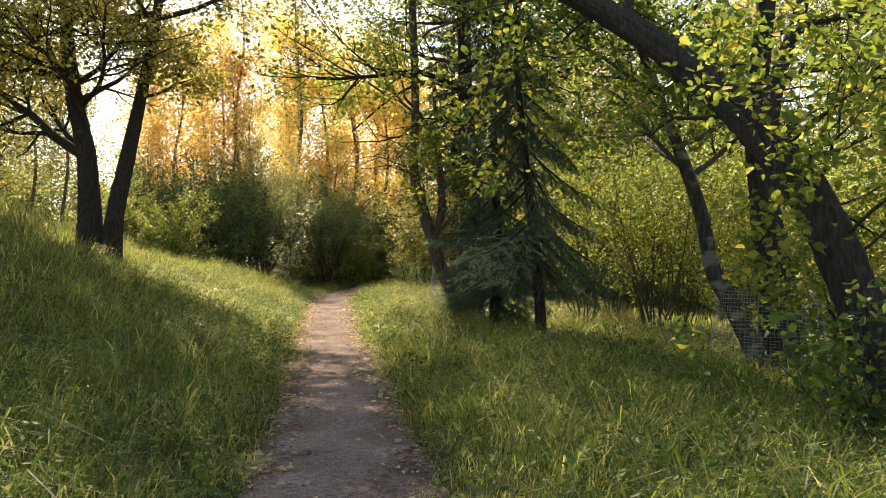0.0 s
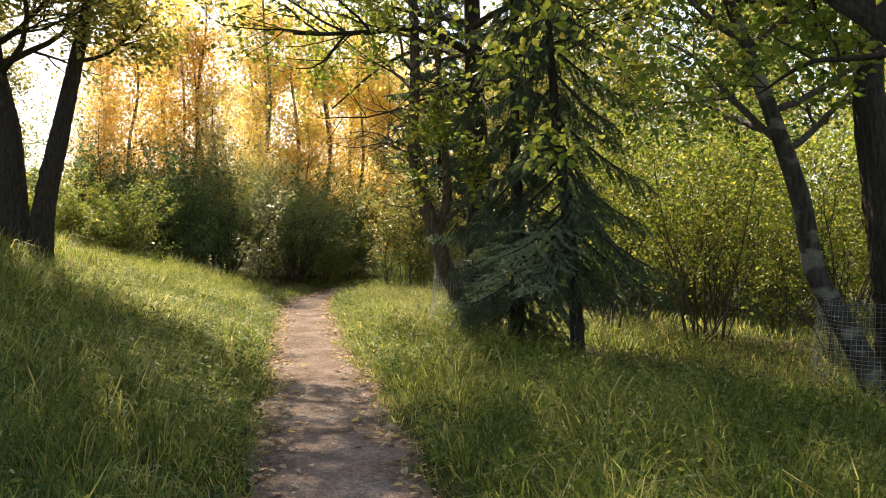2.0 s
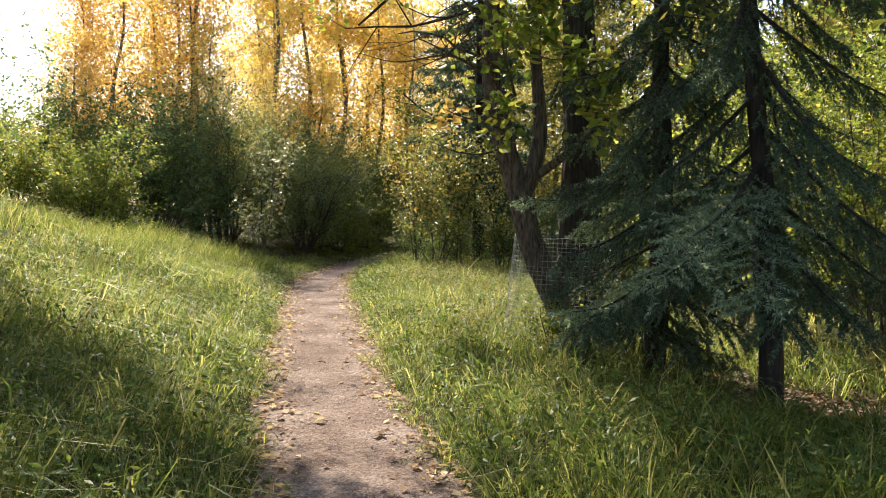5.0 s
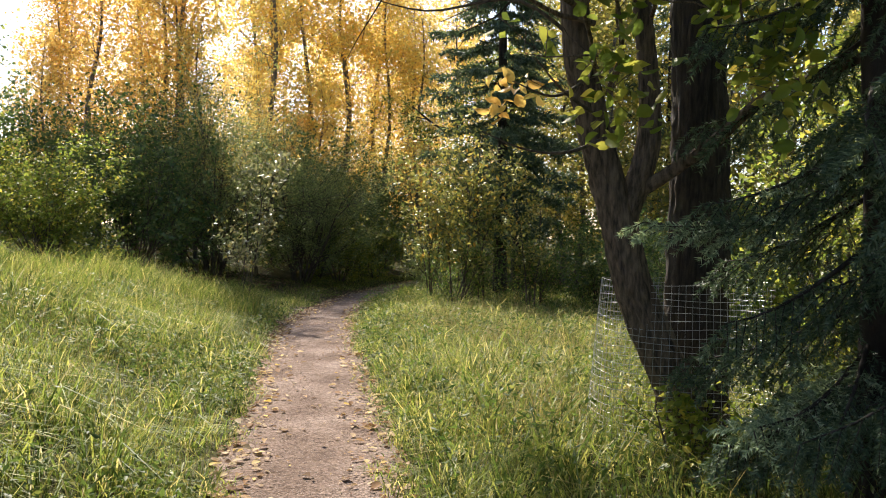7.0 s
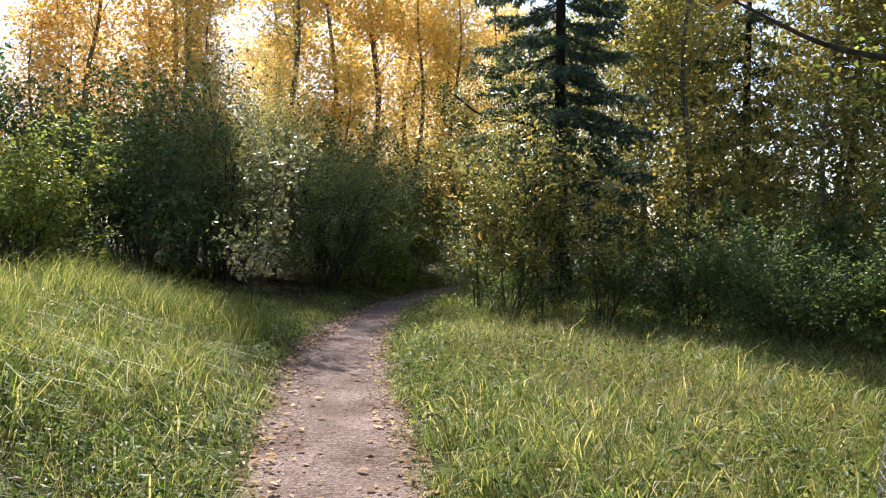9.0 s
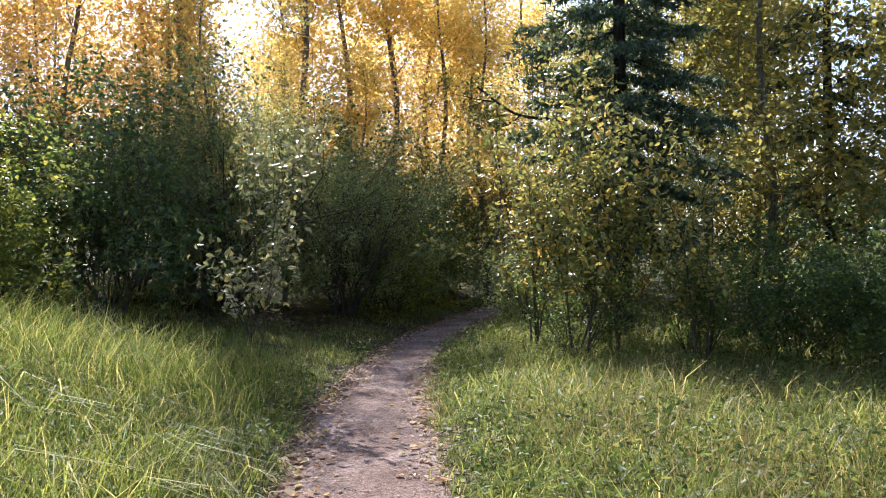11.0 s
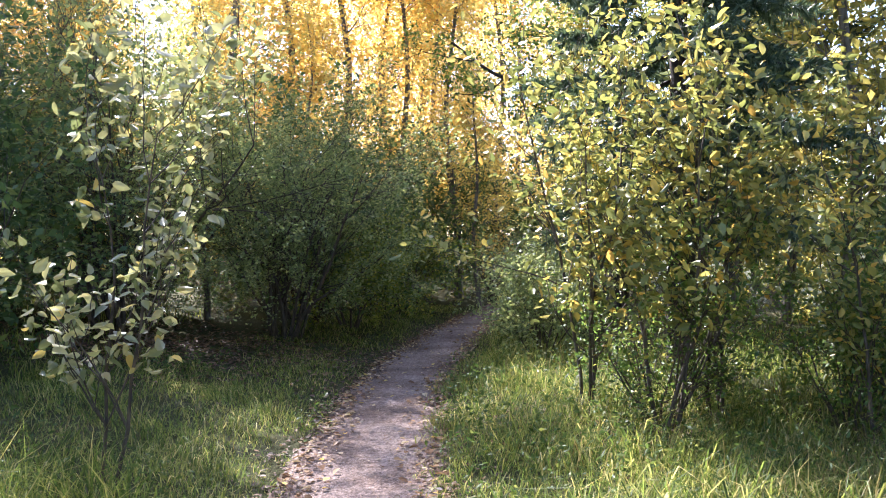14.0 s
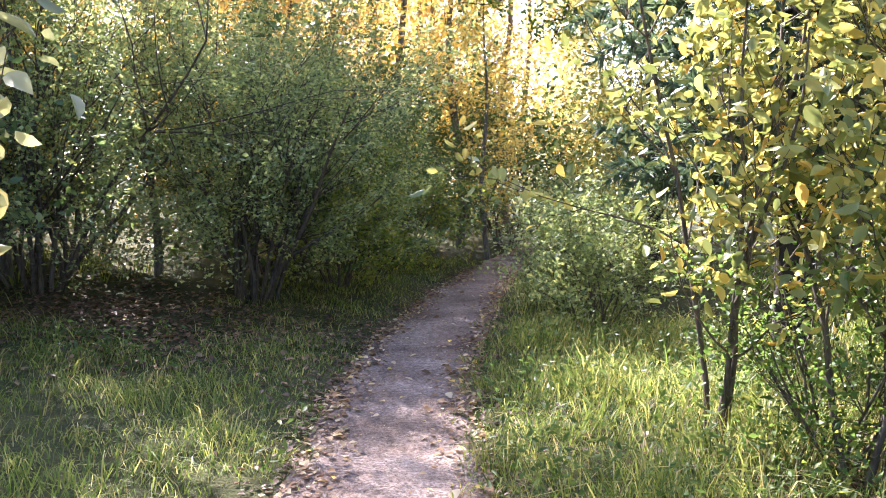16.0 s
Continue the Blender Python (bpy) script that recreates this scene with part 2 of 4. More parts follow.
def bark_tube(geo, rng, pts, radii, sides=60, depth=0.2):
    """A trunk whose bark is furrowed along its length and broken across."""
    pts, radii = np.asarray(pts, dtype=float), np.asarray(radii, dtype=float)
    tan = unit(np.gradient(pts, axis=0))
    u = unit(np.cross(tan, np.array([0.31, 0.94, 0.12])))
    w = np.cross(tan, u)
    run = np.concatenate([[0], np.cumsum(np.linalg.norm(np.diff(pts, axis=0), axis=1))])
    A, Z = np.meshgrid(np.linspace(0, 2 * math.pi, sides, endpoint=False), run)
    p1, p2, p3 = rng.uniform(0, 6, 3)
    warp = 0.5 * np.sin(Z * 3.1 + 2 * A + p1) + 0.35 * np.sin(Z * 7.3 - 3 * A + p2)
    furrow = np.abs(np.sin(A * 7 + 1.6 * warp + p3)) * 0.6 + np.abs(np.sin(A * 11 - 2.2 * warp + Z * 1.3)) * 0.4
    broken = 0.5 + 0.5 * np.sin(Z * 21 + 3 * np.sin(A * 4 + p2) + 4 * warp)
    lumps = 0.06 * np.sin(A * 2 + Z * 1.1 + p1) + 0.05 * np.sin(A * 3 - Z * 2.3 + p2)
    r = radii[:, None] * (1 + lumps + depth * (furrow - 0.6) + 0.35 * depth * (broken - 0.5) + rng.normal(0, depth * 0.16, A.shape))
    v = pts[:, None, :] + r[..., None] * (np.cos(A)[..., None] * u[:, None, :] + np.sin(A)[..., None] * w[:, None, :])
    i, j = np.meshgrid(np.arange(len(pts) - 1), np.arange(sides), indexing="ij")
    k = (j + 1) % sides
    geo.add(v.reshape(-1, 3), np.stack([i * sides + j, i * sides + k, (i + 1) * sides + k, (i + 1) * sides + j], -1).reshape(-1, 4))


def grow(rng, geo, anchors, p, d, length, r, level, kids, up=0.05, wander=0.16, angle=50, shrink=0.55, sides=5, apart=None):
    """A wandering branch with its side branches, joined by collars; the last ones give the anchors of leaves."""
    steps = (3, 5, 8)[level]
    pts = [np.asarray(p, dtype=float)]
    d = unit(d)
    ways = []
    for _ in range(steps):
        d = unit(d + rng.normal(0, wander * (5 / steps) ** 0.5, 3) + np.array([0, 0, up * 5 / steps]))
        ways.append(d)
        pts.append(pts[-1] + d * length / steps)
    ways.append(d)
    pts = np.array(pts)
    first, ring = geo.n, sides if level > 1 else 3
    tube(geo, pts, np.linspace(r, max(r * 0.3, 0.002), len(pts)), ring)
    if level == 0:
        anchors.extend(pts[1:])
        anchors.extend(pts[1:-1] * 0.5 + pts[2:] * 0.5)
        return
    for k in range(kids[level]):
        i = int(rng.integers(max(1, steps // 4), steps + 1))
        side = unit(np.cross(ways[i], rng.normal(0, 1, 3)))
        a = radians(angle * rng.uniform(0.6, 1.25))
        own = geo
        if apart is not None:
            own = Geo()
            apart.append(own)
        at = own.n
        grow(rng, own, anchors, pts[i], ways[i] * math.cos(a) + side * math.sin(a), length * shrink * rng.uniform(0.7, 1.2), r * (1 - 0.6 * i / steps) * 0.6, level - 1, kids, up, wander, angle, shrink, max(3, sides - 1))
        if own is geo:
            j = first + i * ring + k % ring
            geo.t.append(np.array([[j, at, at + 1]], dtype=np.int32))


def leaf_sheet(geo, rng, anchors, count, spread, size, droop=0.25, slim=0.62, fine=False):
    """count leaves about each anchor; each is a small folded blade of its own."""
    c = np.repeat(np.asarray(anchors, dtype=float), count, 0)
    c = c + rng.normal(0, spread, c.shape)
    leaf_cards(geo, rng, c, size, droop, slim, fine)


def leaf_cards(geo, rng, c, size, droop=0.25, slim=0.62, fine=False):
    n = len(c)
    if n == 0:
        return
    s = size * rng.uniform(0.6, 1.25, (n, 1))
    u = rng.normal(0, 1, (n, 3))
    u[:, 2] = u[:, 2] * 0.6 - droop
    u = unit(u)
    w = unit(np.cross(u, rng.normal(0, 1, (n, 3)) * np.array([0.7, 0.7, 1.4])))
    nn = np.cross(u, w)
    fold = rng.uniform(0.05, 0.35, (n, 1)) * s * slim
    if fine:
        a, tip = c, c + u * s - nn * s * 0.12
        rows = [(0.16, 0.36, 0.9), (0.42, 0.52, 1.0), (0.72, 0.34, 0.7)]
        left = [c + u * s * f + w * s * slim * h + nn * fold * g for f, h, g in rows]
        right = [c + u * s * f - w * s * slim * h + nn * fold * g for f, h, g in rows]
        v = np.stack([a, *left, tip, *right[::-1]], 1)
        b = np.arange(n)[:, None] * 8
        geo.add(v.reshape(-1, 3), np.concatenate([b + np.array([0, 1, 2, 3]), b + np.array([0, 5, 6, 7])]), np.concatenate([b + np.array([0, 3, 4]), b + np.array([0, 4, 5])]))
    else:
        tip = c + u * s
        lf, rt = c + u * s * 0.42 + w * s * slim * 0.5 + nn * fold, c + u * s * 0.42 - w * s * slim * 0.5 + nn * fold
        v = np.stack([c, lf, tip, rt], 1)
        b = np.arange(n)[:, None] * 4
        geo.add(v.reshape(-1, 3), None, np.concatenate([b + np.array([0, 1, 2]), b + np.array([0, 2, 3])]))


# ---- the lie of the land ----
PATH_Y = np.array([-12.0, 0.0, 5.5, 8.0, 11.7, 14.4, 16.7, 21.6, 23.2, 25.3, 28.0, 30.0, 33.5, 37.0, 42.0, 50.0])
PATH_X = np.array([0.9, 0.05, -0.65, -1.0, -1.5, -1.98, -2.25, -2.9, -3.02, -3.04, -2.9, -2.65, -1.95, -1.05, 0.5, 4.5])
PATH_W = np.array([0.62, 0.62, 0.6, 0.57, 0.55, 0.57, 0.58, 0.6, 0.6, 0.52, 0.5, 0.54, 0.5, 0.42, 0.45, 0.45])
HILL_Y = np.array([-40.0, -5.0, 6.0, 13.0, 17.0, 20.0, 23.0, 26.0, 30.0, 40.0, 60.0])
HILL_H = np.array([0.5, 0.85, 1.1, 1.38, 1.36, 1.18, 0.85, 0.55, 0.4, 0.3, 0.25])


def path_x(y):
    return np.interp(y, PATH_Y, PATH_X)


def wave(x, y, s, seed=0.0):
    """A soft uneven field between -1 and 1."""
    return (np.sin(x * s + 1.7 * np.sin(y * s * 0.71 + seed) + seed) + np.sin(y * s * 1.13 + 1.3 * np.sin(x * s * 0.83 - seed) + 2 * seed) + np.sin((x + y) * s * 0.63 + 3 * seed)) / 3


def path_half(y):
    return np.interp(y, PATH_Y, PATH_W)


def land(x, y):
    x, y = np.asarray(x, dtype=float), np.asarray(y, dtype=float)
    d = path_x(y) - x
    left = np.clip(d - 0.55, 0, None)
    rise = 0.3 * left * left / (left + 0.8)
    rise = np.where(rise > 2.4, 2.4 + (rise - 2.4) * 0.15, rise)
    z = rise * np.interp(y, HILL_Y, HILL_H)
    right = np.clip(-d - 0.6, 0, None)
    z = z + 0.1 * (1 - np.exp(-right * 2.0)) - 0.08 * np.clip(right - 1.4, 0, 9)
    off = np.clip((np.abs(d) - path_half(y)) / 0.5, 0, 1)
    z = z + off * 0.05 * wave(x, y, 1.9, 0.4) + off * 0.02 * wave(x, y, 6.0, 1.1)
    return z - 0.022 * (1 - off)


def land1(x, y):
    return float(land(x, y))


def axis(parts):
    return np.unique(np.concatenate([np.arange(a, b, s) for a, b, s in parts] + [np.array([parts[-1][1]])]).round(4))


gx = axis([(-900, -200, 100), (-200, -60, 20), (-60, -18, 3), (-18, -6, 0.6), (-6, 3, 0.24), (3, 14, 0.6), (14, 60, 3), (60, 200, 20), (200, 900, 100)])
gy = axis([(-900, -200, 100), (-200, -40, 20), (-40, -6, 2), (-6, 2, 0.4), (2, 40, 0.32), (40, 60, 1), (60, 200, 20), (200, 900, 100)])
GX, GY = np.meshgrid(gx, gy)
g = Geo()
ii, jj = np.meshgrid(np.arange(len(gy) - 1), np.arange(len(gx) - 1), indexing="ij")
g.add(np.stack([GX, GY, land(GX, GY)], -1), np.stack([ii * len(gx) + jj, ii * len(gx) + jj + 1, (ii + 1) * len(gx) + jj + 1, (ii + 1) * len(gx) + jj], -1))
tagged(part("ground", g, M_SOIL), "uneven earth under grass, rising to a bank beside the path", "ground", kind="structure")

# the trodden path, a shallow crowned strip
py = np.arange(-12, 46, 0.1)
pu = np.linspace(-1, 1, 25)
PY, PU = np.meshgrid(py, pu, indexing="ij")
edge = path_half(PY) + 0.16 + 0.1 * wave(PY * 3, PU * 0 + np.sign(PU) * 5, 1.0) + 0.04 * wave(PY * 9, np.sign(PU) * 3, 1.0, 2.0)
PX = path_x(PY) + PU * edge
PZ = 0.004 + 0.006 * wave(PX, PY, 5.0) + 0.004 * wave(PX, PY, 17.0, 2.0) - 0.07 * np.clip(np.abs(PU) - 0.66, 0, 1) / 0.34
g = Geo()
ii, jj = np.meshgrid(np.arange(len(py) - 1), np.arange(len(pu) - 1), indexing="ij")
g.add(np.stack([PX, PY, PZ], -1), np.stack([ii * len(pu) + jj, ii * len(pu) + jj + 1, (ii + 1) * len(pu) + jj + 1, (ii + 1) * len(pu) + jj], -1))
footpath = tagged(part("path", g, M_PATH), "narrow trodden path of pinkish-brown fine gravel and earth", "path", kind="structure")


# ---- trees ----
def clear_of_walk(anchors, side=0.65, top=2.4):
    """Leaves keep clear of the walked line."""
    a = np.asarray(anchors, dtype=float)
    if len(a) == 0:
        return a
    near = (np.abs(a[:, 0] - np.interp(a[:, 1], [0, 8.35, 16.6, 22.2], [0, -1.26, -2.36, -2.95])) < side) & (a[:, 2] < top) & (a[:, 1] < 24.5)
    return a[~near]


def tree(name, label, base, trunks, boughs, bark, leaf, seed, kids=(0, 5, 5), leaves=(6, 0.09, 0.06), up=0.04, angle=50, category="tree", fine=False, wander=0.16, droop=0.25, dead=(), golden=()):
    """A tree from trunk lines (control points, thick, thin) and boughs (start, way, length, radius), all relative to base."""
    rng = np.random.default_rng(seed)
    bx, by = base
    ob = root(name, bx, by, land1(bx, by), label, category)
    off = np.array([bx, by, land1(bx, by)])
    for ctrl, r0, r1 in trunks:
        g = Geo()
        pts = spline(ctrl, 90)
        rad = np.linspace(r0, r1, 90) * (1 + (0.4 * np.exp(-np.arange(90) / 6.0) if ctrl[0][2] < 0 else 0))
        bark_tube(g, rng, pts, rad, 60, 0.17 if bark is not M_BARK_PALE else 0.05)
        part("trunk", g, bark, ob)
    anchors = []
    for p, d, length, r in boughs:
        wood = Geo()
        grow(rng, wood, anchors, p, d, length, r, 2, kids, up=up, angle=angle, wander=wander)
        part("branch", wood, M_TWIG if bark is M_BARK_PALE else bark, ob)
    for ctrl in dead:
        g = Geo()
        tube(g, spline(ctrl, 14), np.linspace(0.014, 0.003, 14), 5)
        part("dead_branch", g, M_TWIG, ob, "bare grey dead branch")
    if golden:
        g = Geo()
        leaf_sheet(g, rng, golden, 6, 0.06, 0.1, fine=True)
        part("golden_spray", g, M_AMBER, ob, "spray of golden leaves")
    a = clear_of_walk(np.array(anchors) + off, 1.4, 3.6) - off
    crown = Geo()
    leaf_sheet(crown, rng, a, leaves[0], leaves[1], leaves[2], fine=fine, droop=droop)
    part("crown", crown, leaf, ob)
    return ob


def ways_round(rng, count, low, high, length, radius, line, flat=0.3, reach=None):
    """Boughs all round a trunk line between two heights."""
    out = []
    line = np.asarray(line, dtype=float)
    for k in range(count):
        z = rng.uniform(low, high)
        p = np.array([np.interp(z, line[:, 2], line[:, 0]), np.interp(z, line[:, 2], line[:, 1]), z])
        a = k * 2.4 + rng.uniform(-0.5, 0.5)
        f = 1 - 0.55 * (z - low) / (high - low)
        out.append((p, (math.cos(a), math.sin(a), flat + rng.uniform(-0.15, 0.25)), length * f * rng.uniform(0.75, 1.2), radius * f))
    return out


# the pair of dark trunks on the bank
rng = np.random.default_rng(11)
l1 = [(-0.12, 0, -0.2), (-0.18, 0, 0.95), (-0.24, 0, 2.0), (-0.53, 0.1, 3.2), (-0.7, 0.2, 4.9), (-0.6, 0.3, 9.4)]
l2 = [(0.24, -0.05, -0.2), (0.35, -0.05, 0.8), (0.58, 0, 1.9), (0.82, 0, 3.05), (1.15, 0.1, 5.0), (1.5, 0.3, 9.4)]
b = ways_round(rng, 14, 2.4, 9.0, 3.2, 0.065, l1) + ways_round(rng, 13, 4.2, 9.0, 2.9, 0.065, l2)
# The high boughs here are unseen, added to cast shade on the path.
b += [((1.2, 0.3, 7.2), (1, -0.5, 0.35), 4.2, 0.06), ((1.2, 0.3, 7.3), (0.7, -1, 0.3), 4.0, 0.06), ((1.2, 0.3, 6.9), (1, -0.1, 0.4), 4.2, 0.06), ((1.2, 0.3, 7.4), (1, 0.4, 0.15), 4.0, 0.06), ((1.1, 0.2, 5.6), (1, -0.4, 0.6), 3.2, 0.07), ((1.2, 0.2, 6.4), (1, 0.2, 0.3), 3.6, 0.07), ((1.2, 0.2, 6.8), (0.8, -0.8, 0.3), 3.4, 0.06), ((-0.5, 0.3, 5.6), (-0.4, -1, 0.3), 3.2, 0.06), ((-0.5, 0.3, 6.2), (0.3, -1, 0.3), 3.2, 0.06), ((1.0, 0.1, 4.4), (0.3, -1, 0.2), 2.6, 0.05), ((-0.5, 0.2, 3.4), (-0.2, -1, 0.1), 2.4, 0.05)]
# More boughs above the view, added to shade the near bank.
b += [((0.9, 0.0, z), (0.55 + 0.1 * k, -1.0, 0.12), 4.4, 0.06) for k, z in enumerate((6.4, 7.0, 7.6, 8.2, 8.8))]
b += [((-0.4, 0.0, z), (0.3 - 0.25 * k, -1.0, 0.12), 4.4, 0.06) for k, z in enumerate((6.6, 7.4, 8.2))]
b += [((-0.6, 0.1, 3.6), (-1.0, -0.3, -0.05), 2.8, 0.05), ((-0.6, 0.1, 4.3), (-1.0, 0.3, 0.0), 3.0, 0.05), ((-0.7, 0.1, 4.8), (-0.7, -0.7, 0.0), 3.0, 0.05), ((0.0, 0.1, 4.0), (0.1, -1.0, 0.0), 2.4, 0.04)]
b += [((-0.3, 0, 1.9), (-1.0, -0.1, 0.55), 2.6, 0.11), ((-0.25, 0.1, 2.0), (-0.8, 0.6, 0.5), 2.4, 0.07), ((0.8, 0, 3.0), (0.9, 0.3, 0.3), 1.5, 0.04)]
tree("twin_trunk_tree", "dark-barked tree with two trunks on a grassy bank", (-6.62, 16.2), [(l1, 0.24, 0.07), (l2, 0.175, 0.06)], b, M_BARK_DARK, M_OLIVE, 12, kids=(0, 5, 6), leaves=(10, 0.15, 0.1))

# the big leaning tree whose limb reaches over the path
# The limb's last stretch and its boughs are unseen, added to shade the path.
r3 = [(0.08, 0, -0.25), (-0.1, 0.0, 0.35), (-0.29, 0.0, 0.8), (-0.54, 0.1, 1.5), (-0.8, 0.4, 2.2), (-1.14, 0.9, 2.86), (-1.66, 1.4, 3.5), (-2.29, 1.7, 4.02), (-2.94, 1.8, 4.42), (-3.85, 2.0, 4.95), (-5.4, 2.2, 5.8)]
r3b = [(-0.95, 0.6, 2.5), (-0.8, 0.7, 3.1), (-0.4, 0.9, 4.3), (-0.2, 1.0, 6.5)]
b = [((-3.2, 1.85, 4.5), (-0.2, 0.1, -0.9), 1.9, 0.02), ((-1.7, 1.4, 3.5), (0.3, 0.5, -0.5), 1.2, 0.02),
     ((-2.3, 1.7, 4.0), (0.1, 1.0, 0.1), 2.4, 0.04), ((-3.0, 1.8, 4.4), (-0.1, 1.0, 0.2), 2.6, 0.04), ((-3.9, 2.0, 5.0), (-0.4, 0.9, 0.2), 2.6, 0.04), ((-4.6, 2.1, 5.4), (-0.6, 0.8, 0.1), 2.6, 0.04), ((-5.3, 2.2, 5.8), (-1.0, 0.3, 0.2), 2.6, 0.04), ((-5.0, 2.2, 5.6), (-0.5, -0.8, 0.3), 2.4, 0.04), ((-4.2, 2.0, 5.2), (-0.1, -0.8, 0.5), 2.2, 0.04),
     ((-2.0, 1.5, 3.8), (0.1, 0.4, 0.9), 2.4, 0.05), ((-0.9, 0.5, 2.3), (0.8, 0.3, 0.2), 2.0, 0.04), ((-1.0, 0.6, 2.5), (0.6, -0.4, 0.1), 1.7, 0.03), ((-1.1, 0.8, 2.8), (-0.4, 0.9, -0.1), 1.8, 0.03), ((-1.3, 1.0, 3.0), (0.3, -0.6, -0.25), 1.5, 0.03), ((-0.4, 0.9, 4.5), (1, 0.2, 0.3), 2.4, 0.05), ((-0.4, 0.9, 4.2), (-0.4, 1, 0.2), 2.4, 0.05), ((-0.6, 0.8, 3.6), (0.7, -0.7, 0.0), 2.0, 0.04), ((-0.3, 1.0, 5.2), (-0.6, -0.7, 0.4), 2.4, 0.04), ((-0.3, 1.0, 5.6), (0.6, -0.6, 0.4), 2.4, 0.04),
     ((-0.7, 0.2, 2.0), (-0.3, -0.8, 0.2), 1.4, 0.02), ((-0.9, 0.4, 2.4), (0.3, -0.9, 0.3), 1.6, 0.02), ((-1.2, 0.8, 2.9), (-0.2, -0.9, 0.0), 1.5, 0.02), ((-0.5, 0.0, 1.6), (0.5, -0.8, 0.4), 1.3, 0.02),
     ((-0.3, 0.0, 0.8), (0.4, 0.5, 0.3), 1.3, 0.025), ((-0.2, -0.05, 0.5), (-0.4, 0.7, 0.3), 1.1, 0.02), ((-0.5, 0.1, 1.4), (0.7, 0.2, 0.2), 1.5, 0.02), ((-0.7, 0.3, 1.9), (0.6, 0.3, 0.05), 1.6, 0.025)]
tree("leaning_tree", "big dark-barked tree leaning over the path with one long heavy limb", (3.94, 7.2), [(r3, 0.21, 0.1), (r3b, 0.09, 0.035)], b, M_BARK_DARK, M_LIME, 21, kids=(0, 4, 4), leaves=(5, 0.11, 0.09), fine=True)

# the fenced pair: a slim pale trunk and a thick dark one
r1 = [(0, 0, -0.2), (-0.22, 0.1, 0.35), (-0.45, 0.25, 0.9), (-0.66, 0.3, 1.35), (-0.8, 0.3, 2.05), (-1.1, 0.3, 2.9), (-1.36, 0.3, 3.6), (-1.7, 0.4, 4.8), (-1.8, 0.6, 7.0)]
b = ways_round(rng, 12, 2.4, 6.2, 2.4, 0.045, r1)
tree("slim_birch", "slim leaning tree with patches of pale bark inside a wire guard", (4.2, 10.8), [(r1, 0.13, 0.045)], b, M_BARK_PALE, M_GREEN, 31, leaves=(5, 0.13, 0.09))
r2 = [(0, 0, -0.2), (-0.1, 0.05, 1.0), (-0.25, 0.1, 2.0), (-0.3, 0.3, 3.4), (-0.1, 0.5, 5.0), (0.1, 0.6, 8.0)]
b = ways_round(rng, 12, 2.6, 7.5, 2.8, 0.055, r2)
tree("fenced_poplar", "thick dark-barked trunk standing inside a wire guard", (4.5, 11.0), [(r2, 0.25, 0.08)], b, M_BARK_DARK, M_GREEN, 32, leaves=(5, 0.13, 0.09))

# the fenced pair beside the path
c1 = [(0.2, 0.1, -0.2), (0.1, 0.05, 0.35), (-0.17, 0.0, 0.95), (-0.34, -0.05, 1.5), (-0.53, -0.12, 2.1), (-0.65, -0.2, 2.7), (-0.62, -0.2, 4.0), (-0.7, -0.1, 6.0)]
c1b = [(-0.3, -0.05, 1.45), (-0.16, -0.1, 2.0), (-0.2, 0.0, 2.8), (-0.3, 0.2, 4.2)]
c1c = [(-0.2, -0.08, 1.65), (0.1, -0.4, 1.9), (0.35, -0.6, 2.15), (0.7, -0.8, 2.3), (1.2, -0.9, 2.6)]
b = [((-0.6, -0.25, 2.7), (-0.8, -0.7, 0.15), 1.1, 0.018), ((-0.6, -0.25, 2.9), (-0.3, -1.0, 0.0), 1.2, 0.018), ((-0.5, -0.28, 2.3), (-0.5, -0.6, 0.25), 0.9, 0.018), ((-0.45, -0.25, 2.2), (-0.2, -0.9, 0.2), 1.1, 0.02), ((-0.55, -0.3, 2.6), (-0.8, -0.3, 0.1), 0.9, 0.018), ((-0.15, 0, 2.7), (0.1, -0.9, 0.1), 1.0, 0.018), ((0.35, -0.6, 2.15), (-0.3, -0.8, 0.3), 0.8, 0.015), ((-0.5, -0.2, 3.6), (-0.6, -0.9, 0.3), 1.5, 0.03), ((-0.5, -0.2, 4.2), (-0.9, 0.2, 0.3), 1.6, 0.03),
     ((-0.5, -0.15, 5.0), (0.5, -0.7, 0.3), 1.6, 0.03), ((-0.3, 0.2, 4.0), (0.8, 0.3, 0.4), 1.5, 0.03)]
tree("crooked_tree", "crooked tree with furrowed brown bark inside a wire guard", (0.14, 14.95), [(c1, 0.128, 0.06), (c1b, 0.075, 0.04), (c1c, 0.038, 0.02)], b, M_BARK, M_LIME, 41, kids=(0, 4, 4), leaves=(3, 0.08, 0.1), fine=True,
     dead=[[(-0.45, -0.2, 1.95), (-0.7, -0.3, 1.85), (-0.95, -0.35, 1.86), (-1.2, -0.4, 1.95)], [(-0.55, -0.2, 2.3), (-0.8, -0.45, 2.15), (-1.05, -0.6, 2.2)], [(-0.6, -0.2, 2.5), (-1.0, -0.2, 2.75), (-1.5, -0.1, 2.7), (-1.9, 0.0, 2.8)], [(-0.4, -0.25, 2.0), (-0.75, -0.55, 2.15), (-0.95, -0.75, 2.3)]],
     golden=[(-1.06, 0.05, 2.32), (-1.1, 0.08, 2.24), (-1.02, 0.03, 2.18), (-0.96, 0.05, 2.26), (-0.9, 0.0, 2.3)])
c2 = [(0, 0, -0.2), (0.0, 0, 1.2), (-0.02, 0, 2.6), (-0.1, 0.05, 4.5), (-0.2, 0.1, 9.0)]
